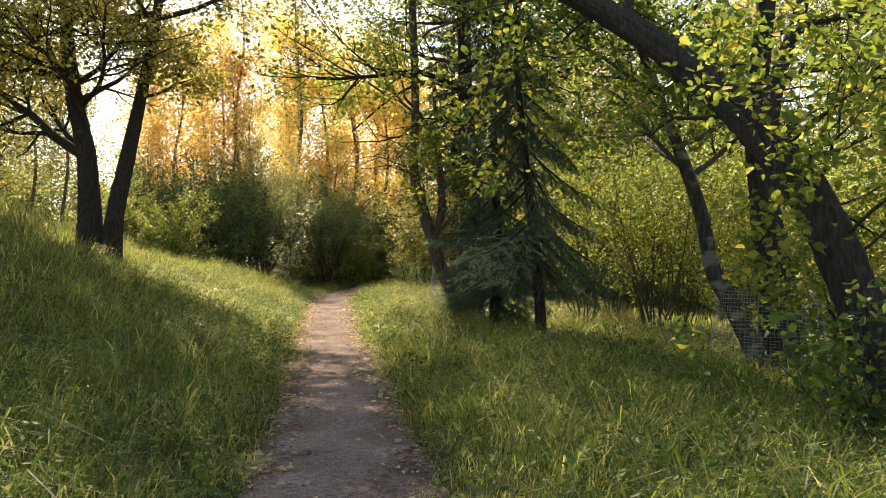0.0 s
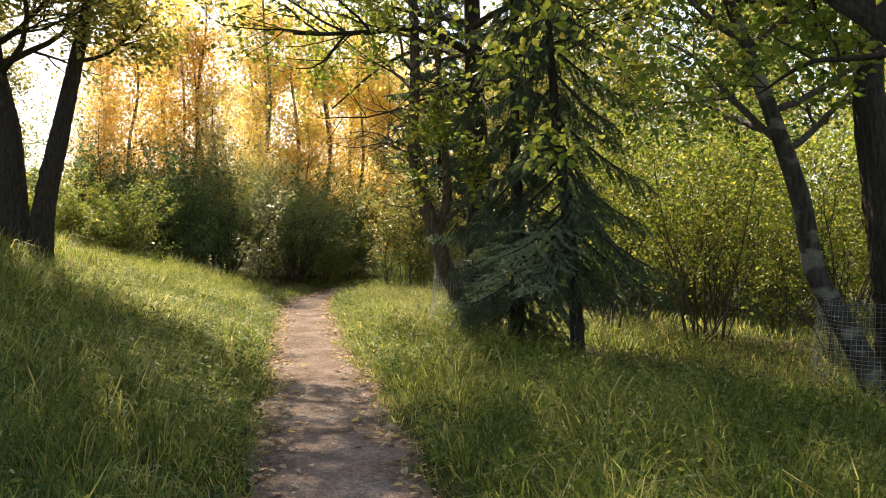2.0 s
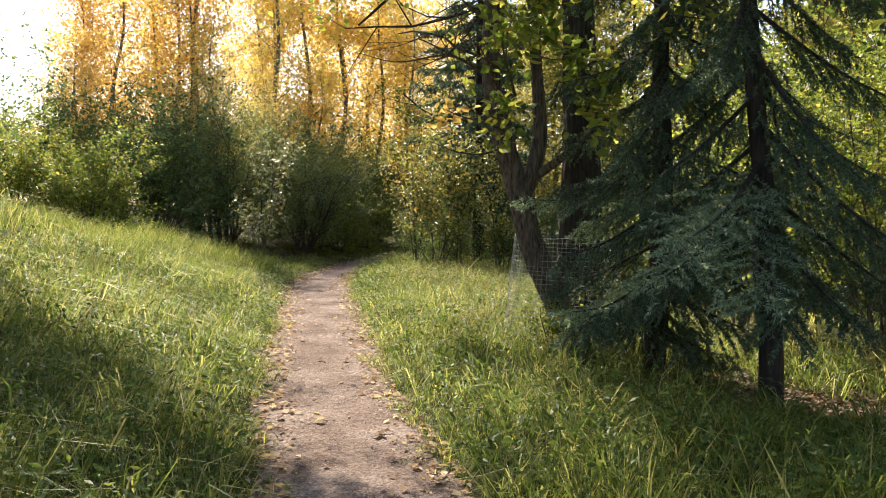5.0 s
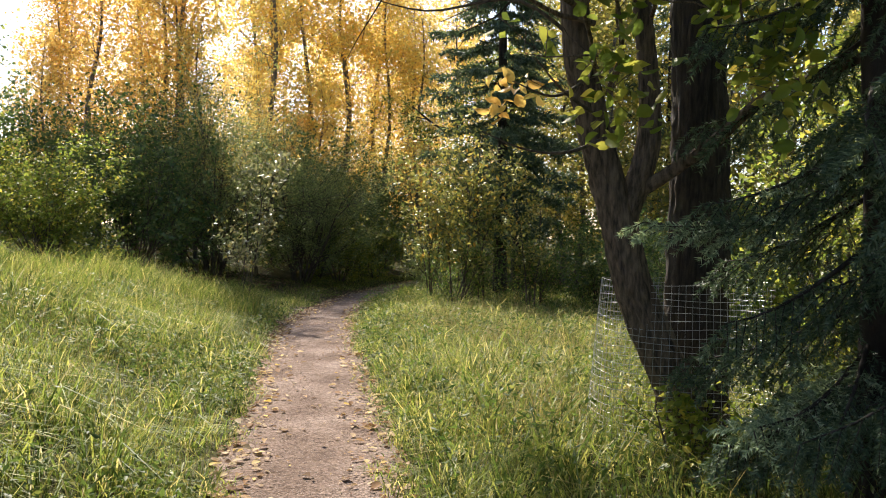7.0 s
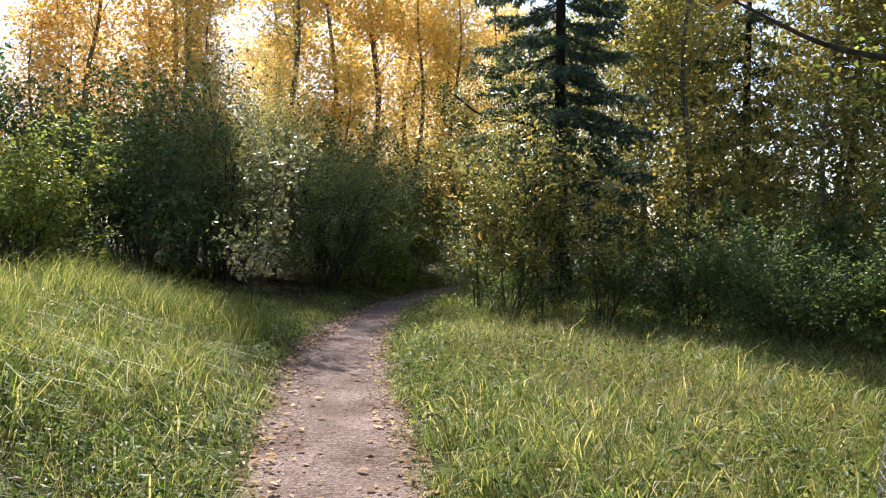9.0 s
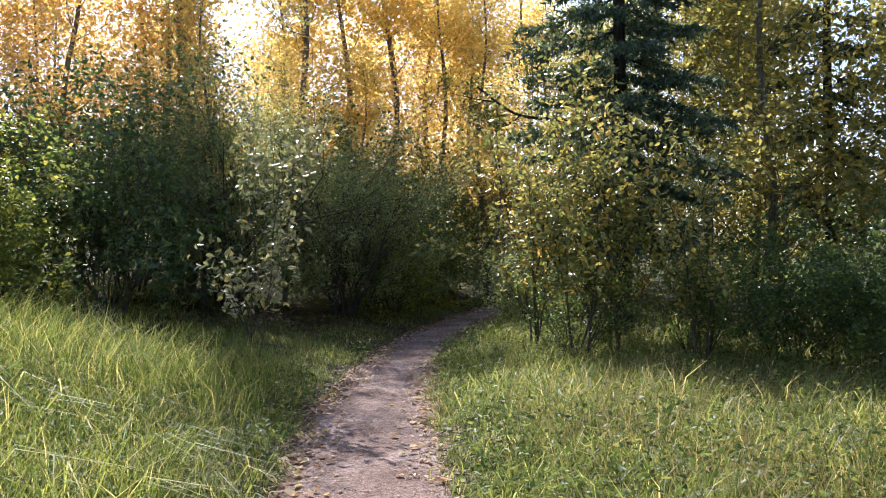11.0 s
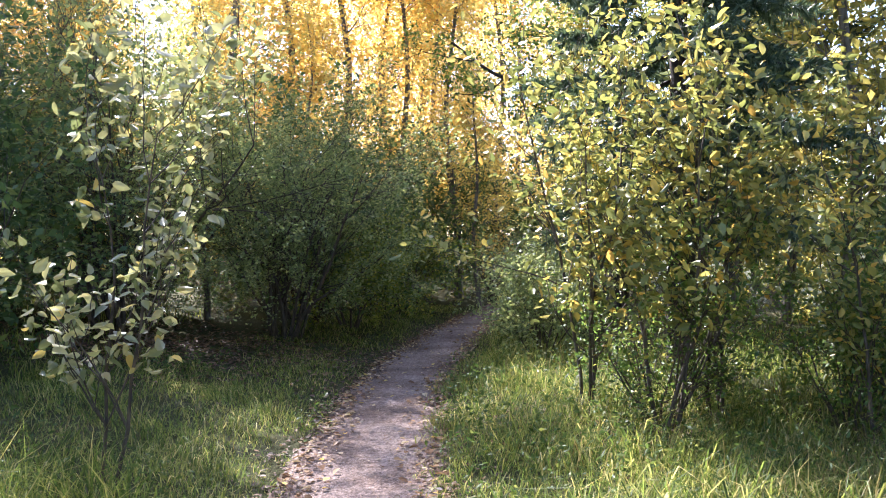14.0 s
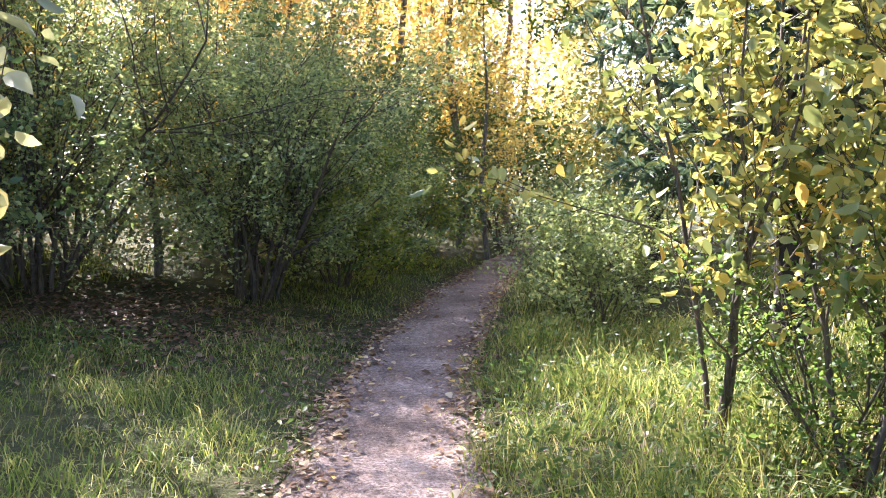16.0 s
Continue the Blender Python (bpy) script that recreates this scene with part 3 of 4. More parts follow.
# The two boughs near 7 m are out of view, added for shade on the path.
b = ways_round(rng, 16, 3.4, 8.5, 3.0, 0.06, c2, 0.15) + [((-0.2, 0, 6.8), (-0.9, -0.6, 0.2), 3.4, 0.06), ((-0.2, 0, 7.4), (-0.7, -0.9, 0.2), 3.4, 0.06), ((-1.65, 3.0, 4.6), (-0.8, 0.2, 0.1), 1.0, 0.015), ((-0.9, 2.0, 4.7), (-0.7, 0.3, 0.6), 1.2, 0.015), ((-0.1, -0.1, 4.2), (-0.7, -0.8, 0.0), 3.0, 0.07), ((-0.1, -0.1, 3.7), (0.2, -1, 0.05), 3.4, 0.06), ((-0.1, -0.1, 4.6), (0.5, -1, 0.1), 3.4, 0.06), ((-0.1, -0.1, 5.2), (0.0, -1, 0.1), 3.4, 0.06)]
tree("tall_poplar", "tall straight poplar with thick furrowed dark bark inside a wire guard", (0.5, 15.5), [(c2, 0.235, 0.09), ([(-0.05, 0.05, 4.0), (-0.3, 1.0, 4.45), (-0.9, 2.0, 4.75), (-1.65, 3.0, 4.6), (-2.55, 3.5, 3.95)], 0.055, 0.014)], b, M_BARK_DARK, M_LIME, 42, kids=(0, 5, 6), leaves=(5, 0.13, 0.095))


# ---- spruces ----
def needle_sheet(geo, rng, a, e, needles, size):
    ln = np.linalg.norm(e - a, axis=1)
    per = np.maximum(4, (ln / 0.25 * needles)).astype(int)
    idx = np.repeat(np.arange(len(a)), per)
    base = a[idx] + (e - a)[idx] * rng.uniform(0, 1, (len(idx), 1))
    ax = unit(e - a)[idx]
    rad = unit(np.cross(ax, rng.normal(0, 1, ax.shape)))
    way = unit(ax * 0.8 + rad)
    wid = unit(np.cross(way, rng.normal(0, 1, ax.shape))) * size * 0.13
    s = size * rng.uniform(0.7, 1.2, (len(idx), 1))
    geo.add(np.stack([base - wid, base + wid, base + way * s], 1).reshape(-1, 3), None, np.arange(len(idx) * 3).reshape(-1, 3))


def spruce(name, label, x, y, height, reach, boughs, twigs, needles, size, seed, material, low=0.35, bare=0.0, trunk=0.09, hang=0.35, sag=0.38, power=0.8, lean=0.0, reaching=(), reaching_needles=None):
    """A trunk and its boughs; each bough carries its own sheet of needles."""
    rng = np.random.default_rng(seed)
    z0 = land1(x, y)
    ob = root(name, x, y, z0, label, "spruce tree")
    g = Geo()
    bark_tube(g, rng, spline([(0.03 * math.sin(k) + lean * height * k / 8, 0.03 * math.cos(k * 2), -0.2 + (height + 0.2) * k / 8) for k in range(9)], 60), np.linspace(trunk, 0.012, 60), 20, 0.05)
    part("trunk", g, M_SPRUCE_BARK, ob)
    for k in range(boughs + len(reaching)):
        f = (k + rng.uniform(0, 1)) / boughs
        z = low + (height - low) * f ** 1.25
        a = k * 2.39996 + rng.uniform(-0.3, 0.3)
        r = reach * (1 - f) ** power * rng.uniform(0.7, 1.12) * min(1.0, 0.55 + 2.2 * f) + 0.14
        out = np.array([math.cos(a), math.sin(a), 0])
        side = np.array([-out[1], out[0], 0])
        s = np.linspace(0, 1, 7)
        if k >= boughs:
            z, ex, ey, ez = reaching[k - boughs]
            r = math.hypot(ex - lean * z, ey)
            out = unit(np.array([ex - lean * z, ey, 0.0]))
            side = np.array([-out[1], out[0], 0])
        pts = np.array([lean * z, 0, z]) + out * (s * r)[:, None] + np.array([0, 0, 1]) * (-sag * r * s + 0.18 * r * s ** 3)[:, None]
        if k >= boughs:
            pts[:, 2] = z + (ez - z) * s - 0.1 * np.sin(s * math.pi)
        pts = pts + side * (rng.normal(0, 0.06) * r * s ** 2)[:, None]
        pts[:, 2] = np.maximum(pts[:, 2], 0.12)
        wood, foliage = Geo(), Geo()
        tube(wood, pts, np.linspace(0.014 * r + 0.004, 0.003, 7), 4)
        t = np.repeat(np.linspace(0.12 + bare, 1.0, twigs), 2)
        sg = np.tile([1.0, -1.0], twigs)
        p = np.stack([np.interp(t, s, pts[:, i]) for i in range(3)], 1)
        ln = r * (0.3 if k >= boughs else 0.42) * (1 - 0.7 * t) * rng.uniform(0.6, 1.15, len(t)) + 0.09
        fall = 0.3 if k >= boughs else hang
        way = unit(out * 0.75 + side * sg[:, None] * rng.uniform(0.5, 1.0, (len(t), 1)) + np.array([0, 0, 1.0]) * (-fall + rng.normal(0, 0.22, (len(t), 1))))
        e = p + way * ln[:, None]
        m = rng.uniform(0.3, 0.9, (len(t), 1))
        p2 = p + (e - p) * m
        way2 = unit(way + side * rng.choice([-1, 1], (len(t), 1)) * 0.7 + out * 0.3 + np.array([0, 0, -fall]))
        e2 = p2 + way2 * (ln * 0.55)[:, None]
        for i in range(0, len(p), 2):
            tube(wood, [p[i], e[i]], [0.004, 0.002], 3)
        needle_sheet(foliage, rng, np.concatenate([pts[2:-1], p, p2]), np.concatenate([pts[3:], e, e2]), needles, size)
        bough = part("bough", wood, M_SPRUCE_BARK, ob)
        # Reaching boughs look sunlit through their own paler needle colour.
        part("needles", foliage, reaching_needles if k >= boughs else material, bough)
    return ob


spruce("spruce", "dense blue-green spruce with drooping boughs beside the path", 0.85, 13.9, 7.2, 1.15, 58, 15, 64, 0.036, 51, M_NEEDLE_DARK, 0.45, trunk=0.1, hang=1.1, sag=0.6, reaching=[(0.9, -0.84, -0.57, 0.62), (1.7, -1.05, 0.35, 1.5)], reaching_needles=M_NEEDLE_SUNLIT)
spruce("spruce", "slim dark spruce with long sloping boughs and a bare trunk foot", 1.54, 13.1, 6.2, 1.5, 44, 15, 64, 0.036, 52, M_NEEDLE_DARK, 1.3, trunk=0.1, hang=1.15, sag=0.9, power=0.75, lean=-0.085, reaching=[(1.85, -1.2, -1.42, 1.28), (1.7, -0.9, -1.45, 0.95), (1.7, -1.3, -1.1, 1.0)], reaching_needles=M_NEEDLE_SUNLIT)
spruce("spruce", "tall dark spruce standing behind the yellowing saplings", 0.38, 29.0, 12.0, 1.7, 96, 11, 20, 0.12, 53, M_NEEDLE_DARK, 1.7, trunk=0.16, power=0.4)
spruce("spruce", "tall dark spruce far back in the wood", 5.4, 33.0, 12.0, 1.9, 44, 8, 9, 0.18, 54, M_NEEDLE_DARK, 0.6, trunk=0.14, power=0.6)


# ---- wire guards ----
def wire_guard(x, y, radius, height, seed, label):
    ob = root("tree_guard", x, y, land1(x, y), label, "wire guard")
    n = 48
    a = np.linspace(0, 2 * math.pi, n + 1)
    dent = 1 + 0.05 * np.sin(a * 2 + seed) + 0.025 * np.sin(a * 5 + seed)
    rows = int(height / 0.045)
    for k in range(rows + 1):
        z = 0.02 + k * (height - 0.02) / rows
        f = 1.15 - 0.17 * z / height
        g = Geo()
        tube(g, np.stack([np.cos(a) * radius * dent * f, np.sin(a) * radius * dent * f, np.full(n + 1, z) + 0.01 * np.sin(a * 3 + k)], 1), np.full(n + 1, 0.0016), 3)
        part("ring_wire", g, M_WIRE, ob)
    for k in range(80):
        b = 2 * math.pi * k / 80
        g = Geo()
        dn = 1 + 0.05 * math.sin(b * 2 + seed) + 0.025 * math.sin(b * 5 + seed)
        tube(g, [(math.cos(b) * radius * dn * f, math.sin(b) * radius * dn * f, z) for f, z in ((1.15, 0.0), (1.065, height / 2), (0.98, height))], [0.0013] * 3, 3)
        part("upright_wire", g, M_WIRE, ob)
    return ob


wire_guard(0.37, 15.3, 0.55, 1.1, 1, "round guard of grey welded wire mesh about two trunks")
wire_guard(4.2, 10.92, 0.62, 1.05, 2, "round guard of grey welded wire mesh about leaning trunks")


# ---- shrubs and saplings ----
def shrub(name, label, x, y, stems, height, spread, leaf, seed, leaves=(6, 0.08, 0.04), kids=(0, 4, 4), bark=None, category="shrub", low=0.0, fine=False, up=0.06, angle=42, group="", fill=0, thick=0.005, droop=0.25, split=False, shrink=0.55, slim=0.6):
    """Stems from one foot, each a part; fill: extra sprays of leaves through a lumpy dome."""
    rng = np.random.default_rng(seed)
    z0 = land1(x, y)
    ob = root(name, x, y, z0, label, category, group)
    anchors = []
    for k in range(stems):
        a = k * 2.4 + rng.uniform(-0.4, 0.4)
        lean = spread / height * rng.uniform(0.2, 1.0)
        p = (math.cos(a) * 0.16 * spread * rng.uniform(0.2, 1), math.sin(a) * 0.16 * spread * rng.uniform(0.2, 1), -0.05)
        wood, twigs = Geo(), [] if split else None
        grow(rng, wood, anchors, p, (math.cos(a) * lean, math.sin(a) * lean, 1), height * rng.uniform(0.6, 0.95), 0.008 + thick * height, 2, kids, up=up, angle=angle, wander=0.13, shrink=shrink, sides=4, apart=twigs)
        stem = part("stem", wood, bark or M_TWIG, ob)
        for tw in twigs or ():
            part("twig", tw, bark or M_TWIG, stem)
    an = np.array(anchors)
    an = an[an[:, 2] > low]
    if fill:
        shoots = max(24, fill // 7)
        a = rng.uniform(0, 2 * math.pi, shoots)
        z = rng.uniform(0.05, 1.0, shoots)
        lump = 1 + 0.22 * np.sin(a * 3 + z * 5 + seed) + 0.18 * np.sin(a * 5 - z * 9 + seed * 2) + 0.1 * np.sin(a * 9 + z * 14)
        r = spread * 1.12 * lump * np.sqrt(1 - 0.85 * z ** 2.2) * (0.78 + 0.5 * z * (1 - z)) * rng.uniform(0.5, 1.0, shoots) ** 0.5
        foot = np.stack([np.cos(a) * r, np.sin(a) * r, low + z * (height * 0.86 - low) * lump ** 0.5], 1)
        way = unit(np.stack([np.cos(a) * 0.6, np.sin(a) * 0.6, 0.55 + 0.6 * z], 1) + rng.normal(0, 0.35, (shoots, 3)))
        run = height * rng.uniform(0.1, 0.27, shoots)
        step = np.linspace(0, 1, 7)
        an = np.concatenate([an, (foot[:, None, :] + way[:, None, :] * (run[:, None] * step[None, :])[..., None]).reshape(-1, 3)])
        leaves = (leaves[0], leaves[1] * 0.48, leaves[2])
    off = np.array([x, y, z0])
    an = clear_of_walk(an + off, 0.9) - off
    g = Geo()
    leaf_sheet(g, rng, an, leaves[0], leaves[1], leaves[2], fine=fine, droop=droop, slim=slim)
    part("foliage", g, leaf, ob)
    return ob


def copies(ob, places, seed):
    rng = np.random.default_rng(seed)
    for x, y, s in places:
        copy_thing(ob, pose(x, y, land1(x, y), 0, 0, rng.uniform(0, 360)) @ Matrix.Diagonal((s, s, s * rng.uniform(0.92, 1.1), 1)))


# dark bushes along the bend
bush = shrub("dark_bush", "dense dark-green bush with tangled arching stems", -7.6, 28.2, 10, 2.8, 1.7, M_DARK, 61, (3, 0.14, 0.105), (0, 5, 5), group="bushes round the bend", fill=1000)
copies(bush, [(-7.4, 34.6, 1.15), (-9.6, 30.8, 1.0), (-9.8, 28.6, 1.0), (-4.6, 34.4, 1.1), (-9.0, 32.5, 1.2), (-11.8, 27.4, 1.0), (-14.5, 26.8, 1.05), (-17.8, 25.6, 1.1), (-0.4, 41.5, 1.2), (-3.2, 39.0, 1.1), (-3.4, 36.4, 0.9)], 62)
grey = shrub("grey_bush", "broad grey-green bush with fine leaves and dark tangled stems", -6.7, 31.4, 16, 4.2, 2.1, M_GREY, 63, (8, 0.15, 0.06), (0, 6, 6), group="bushes round the bend", fill=2000, low=0.3, thick=0.006)
copies(grey, [(-4.6, 32.0, 0.85)], 60)
light = shrub("light_bush", "leafy light-green bush at the edge of the grass", -8.2, 25.0, 10, 2.0, 1.1, M_LIME, 64, (5, 0.11, 0.075), (0, 4, 5), group="light bushes", fill=600)
copies(light, [(-3.7, 33.6, 0.85), (-2.9, 36.0, 0.9), (-10.0, 25.4, 1.0), (-8.9, 26.6, 0.85), (-12.5, 24.4, 1.1), (-15.0, 23.6, 1.1), (-18.5, 22.6, 1.3)], 65)

# thicket beyond the spruces
thick = shrub("thicket_shrub", "upright light-green shrub with many thin bare-footed stems", 3.9, 15.6, 11, 3.3, 1.4, M_LIME, 66, (4, 0.13, 0.075), (0, 5, 6), low=0.6, group="thicket", fill=80, thick=0.003)
copies(thick, [(5.6, 14.6, 0.95), (2.9, 17.3, 1.0), (5.0, 17.8, 1.05), (7.3, 16.0, 1.05), (6.9, 19.5, 1.1), (9.2, 14.0, 1.1), (9.5, 18.0, 1.2), (7.6, 11.8, 1.0), (11.0, 11.0, 1.2), (4.2, 20.5, 1.1), (12.0, 15.5, 1.3)], 67)
hedge = shrub("low_bush", "low dense dark-green bush in the shade", 3.4, 25.2, 10, 1.6, 1.4, M_DARK, 68, (5, 0.13, 0.075), (0, 4, 5), group="low bushes in the clearing", fill=500)
copies(hedge, [(5.2, 24.6, 1.05), (2.3, 27.0, 1.0), (7.2, 24.2, 1.1), (4.4, 27.2, 1.15), (6.6, 27.0, 1.2), (9.4, 24.5, 1.2)], 69)

shrub("leafy_shrub", "low broad-leaved green shrub beside the leaning tree", 2.9, 5.8, 6, 1.05, 0.5, M_GREEN, 70, (2, 0.08, 0.085), (0, 3, 4), fine=True, thick=0.004)

shrub("sprouting_shrub", "small green sprouts at the foot of the guarded trunks", 0.12, 14.55, 4, 0.55, 0.3, M_LIME, 91, (3, 0.05, 0.05), (0, 3, 3), fine=True, thick=0.003)
shrub("sprouting_shrub", "small leafy shrub beside the wire guard", 0.9, 14.75, 6, 1.1, 0.45, M_LIME, 92, (3, 0.06, 0.045), (0, 4, 4), thick=0.003)

# saplings with turning leaves
sap = dict(bark=M_TWIG, category="sapling", fine=True, up=0.12, thick=0.0028, angle=42, shrink=0.36, slim=0.5, droop=0.45)
shrub("yellowing_sapling", "slender poplar sapling with large green and yellow leaves", -0.75, 25.95, 3, 3.7, 0.7, M_TURNING, 71, (2, 0.09, 0.1), (0, 5, 9), low=0.5, split=True, **sap)
shrub("yellowing_sapling", "poplar sapling with green leaves turning yellow", -0.2, 26.3, 3, 3.9, 0.7, M_TURNING, 72, (2, 0.09, 0.095), (0, 5, 9), low=0.5, split=True, **sap)
shrub("yellowing_sapling", "bushy poplar sapling with yellow-green leaves beside the path", -1.25, 26.5, 4, 3.3, 0.5, M_TURNING, 73, (2, 0.09, 0.085), (0, 5, 8), low=0.4, split=True, **sap)
shrub("yellowing_sapling", "thin sapling with a few bright yellow leaves", 0.65, 25.3, 2, 2.7, 0.4, M_TURNING, 74, (3, 0.08, 0.08), (0, 4, 9), low=0.35, split=True, **sap)
shrub("silvery_sapling", "young poplar sapling with pale shining leaves", -4.38, 24.15, 2, 2.35, 0.28, M_SILVER, 75, (2, 0.07, 0.09), (0, 4, 9), low=0.75, split=True, **sap)
shrub("undergrowth_shrub", "green shrub of thin dark stems under the saplings", -0.7, 26.2, 14, 1.4, 0.9, M_GREEN, 76, (4, 0.1, 0.045), (0, 4, 4), fill=150, thick=0.002)
copies(shrub("undergrowth_shrub", "low bluish-green shrub beside the path", -1.1, 29.8, 12, 1.2, 0.7, M_GREY, 78, (5, 0.1, 0.05), (0, 4, 4), fill=400, thick=0.002), [(-0.9, 31.6, 1.1), (-0.2, 33.6, 1.3)], 79)
shrub("undergrowth_shrub", "green shrub of thin dark stems among tall grass", 0.75, 25.9, 12, 1.3, 0.9, M_GREEN, 77, (4, 0.1, 0.045), (0, 4, 4), fill=250, thick=0.002)


# ---- golden aspens and the woods behind ----
def aspen(name, label, height, leaf, seed, low, crown, x, y, size=0.1, per=5, group="", bark=M_ASPEN, boughs=26, spread=0.2):
    rng = np.random.default_rng(seed)
    ob = root(name, x, y, land1(x, y), label, "tree", group)
    line = [(0.15 * math.sin(k * 1.3 + seed), 0.15 * math.cos(k * 1.1 + seed), -0.2 + (height + 0.2) * k / 8) for k in range(9)]
    g = Geo()
    tube(g, spline(line, 24), np.linspace(0.0105 * height, 0.014, 24), 8, 0.04, rng)
    part("trunk", g, bark, ob)
    anchors = []
    for p, d, ln, r in ways_round(rng, boughs, low, height * 0.97, crown, 0.022, line, 0.6):
        wood = Geo()
        grow(rng, wood, anchors, p, d, ln, r, 1, (0, 6), up=0.1, angle=45, sides=4)
        part("branch", wood, bark, ob)
    g = Geo()
    leaf_sheet(g, rng, np.array(anchors), per, spread, size)
    part("crown", g, leaf, ob)
    return ob


over = [(0, 0, -0.2), (-0.1, 0, 2.5), (-0.3, 0, 5.0), (-0.4, 0, 8.5)]
limb = [(-0.2, 0, 4.0), (-1.2, -0.1, 4.6), (-2.5, -0.2, 4.8), (-3.5, -0.2, 5.5)]
b = ways_round(np.random.default_rng(95), 10, 3.2, 8.0, 2.4, 0.045, over, 0.3) + [((-2.4, -0.2, 4.8), (-0.6, -0.3, -0.8), 1.3, 0.02), ((-1.6, -0.1, 4.7), (-0.3, -0.4, -0.7), 1.2, 0.02), ((-3.0, -0.2, 5.1), (-0.9, 0, 0.2), 1.3, 0.02), ((-2.0, -0.2, 4.7), (-0.3, 0.3, 0.9), 1.2, 0.02)]
tree("overhanging_tree", "dark-barked tree with a crooked limb over the bend", (1.7, 36.8), [(over, 0.13, 0.05), (limb, 0.06, 0.02)], b, M_BARK_DARK, M_GREEN, 96, kids=(0, 4, 5), leaves=(4, 0.12, 0.09))
gold = aspen("golden_aspen", "tall slender aspen in golden autumn leaf", 11.5, M_GOLD, 81, 1.5, 2.1, -8.0, 33.2, 0.14, 6, group="golden aspens", boughs=28, spread=0.28)
amber = aspen("amber_aspen", "aspen with orange and amber autumn leaves", 9.0, M_AMBER, 82, 1.3, 2.0, -10.2, 32.5, 0.14, 6, group="golden aspens", boughs=28, spread=0.28)
copies(gold, [(-5.6, 39.6, 1.1), (-7.0, 40.6, 1.05), (-4.3, 40.2, 1.0), (-3.2, 42.2, 1.0), (-7.2, 31.8, 0.55), (0.0, 44.5, 1.0), (-1.9, 43.2, 0.95), (-2.8, 41.0, 0.95), (-9.3, 35.5, 0.85), (-6.6, 38.5, 1.1), (-1.6, 40.5, 0.9), (-4.4, 41.5, 1.1), (-10.8, 38.0, 0.95), (-2.4, 45.5, 1.1), (0.8, 46.0, 0.95), (-8.0, 42.5, 1.05), (-6.0, 33.0, 0.5), (-4.9, 38.2, 0.6), (-3.4, 42.6, 0.6), (-0.8, 46.5, 0.7), (-7.4, 40.0, 0.6), (-5.4, 44.0, 0.7), (-1.2, 38.4, 0.5)], 83)
copies(amber, [(-8.2, 33.0, 0.85), (-12.0, 34.5, 0.8), (-12.6, 36.8, 0.85), (-10.6, 30.4, 0.6), (-9.2, 37.5, 0.65), (-11.4, 40.0, 0.8), (-6.0, 40.5, 0.6), (-2.2, 47.5, 0.8), (-8.6, 46.0, 0.9), (-13.5, 41.0, 0.8), (-15.0, 52.0, 1.1), (-9.5, 55.0, 1.2), (-4.5, 57.0, 1.3), (0.5, 56.0, 1.3), (-12.5, 58.0, 1.2), (-7.0, 60.0, 1.3), (-2.0, 61.0, 1.4), (4.5, 58.0, 1.3)], 84)
wood_tree = aspen("woodland_tree", "olive-green broadleaf tree in the wood behind", 11.0, M_OLIVE, 85, 0.8, 2.8, 6.5, 30.0, 0.17, 9, "woodland trees", spread=0.3)
copies(wood_tree, [(3.2, 34.5, 0.95), (4.8, 35.8, 0.9), (9.0, 26.5, 0.8), (11.5, 31.5, 1.0), (9.8, 29.0, 1.0), (12.5, 25.0, 1.0), (13.5, 19.0, 1.0), (17.0, 25.0, 1.2), (6.5, 40.0, 1.1), (13.0, 35.0, 1.2), (15.0, 12.0, 1.0), (19.0, 17.0, 1.2), (-9.7, 21.6, 0.46), (-11.0, 22.6, 0.5), (-12.4, 21.4, 0.5)], 86)
yellow_tree = aspen("yellowing_tree", "broadleaf tree turning yellow-green in the wood behind", 10.0, M_OLIVE, 87, 1.0, 2.6, 3.4, 31.0, 0.14, 11, "woodland trees", spread=0.3)
copies(yellow_tree, [(7.8, 33.5, 1.0), (5.6, 29.0, 0.75), (2.4, 33.0, 0.8), (8.0, 29.8, 0.85), (1.8, 38.0, 0.85), (10.5, 21.5, 0.9), (-14.0, 38.0, 0.6), (-17.0, 33.0, 0.55), (-21.0, 30.0, 0.6), (3.5, 48.0, 1.1), (-24.0, 25.0, 0.6), (-13.6, 26.0, 0.5), (-16.5, 28.0, 0.55), (9.0, -9.0, 1.0), (-8.0, -11.0, 1.0), (1.0, -16.0, 1.1)], 88)
far_bush = shrub("far_bush", "dense olive-green bush at the edge of the wood", 3.0, 41.5, 6, 3.2, 2.2, M_OLIVE, 89, (6, 0.25, 0.17), (0, 3, 3), group="edge of the wood", fill=600)
copies(far_bush, [(6.5, 36.5, 1.0), (10.0, 34.0, 1.1), (13.5, 29.0, 1.1), (16.0, 21.0, 1.1), (-6.0, 45.0, 1.2), (-10.0, 42.0, 1.2), (-14.0, 36.0, 1.0), (-18.0, 33.0, 1.0), (-22.0, 28.0, 1.0), (1.5, 51.0, 1.3), (-2.5, 50.0, 1.3), (8.0, 44.0, 1.3), (17.0, 14.0, 1.1), (15.0, 8.0, 1.0), (-24.0, 21.0, 1.0)], 90)


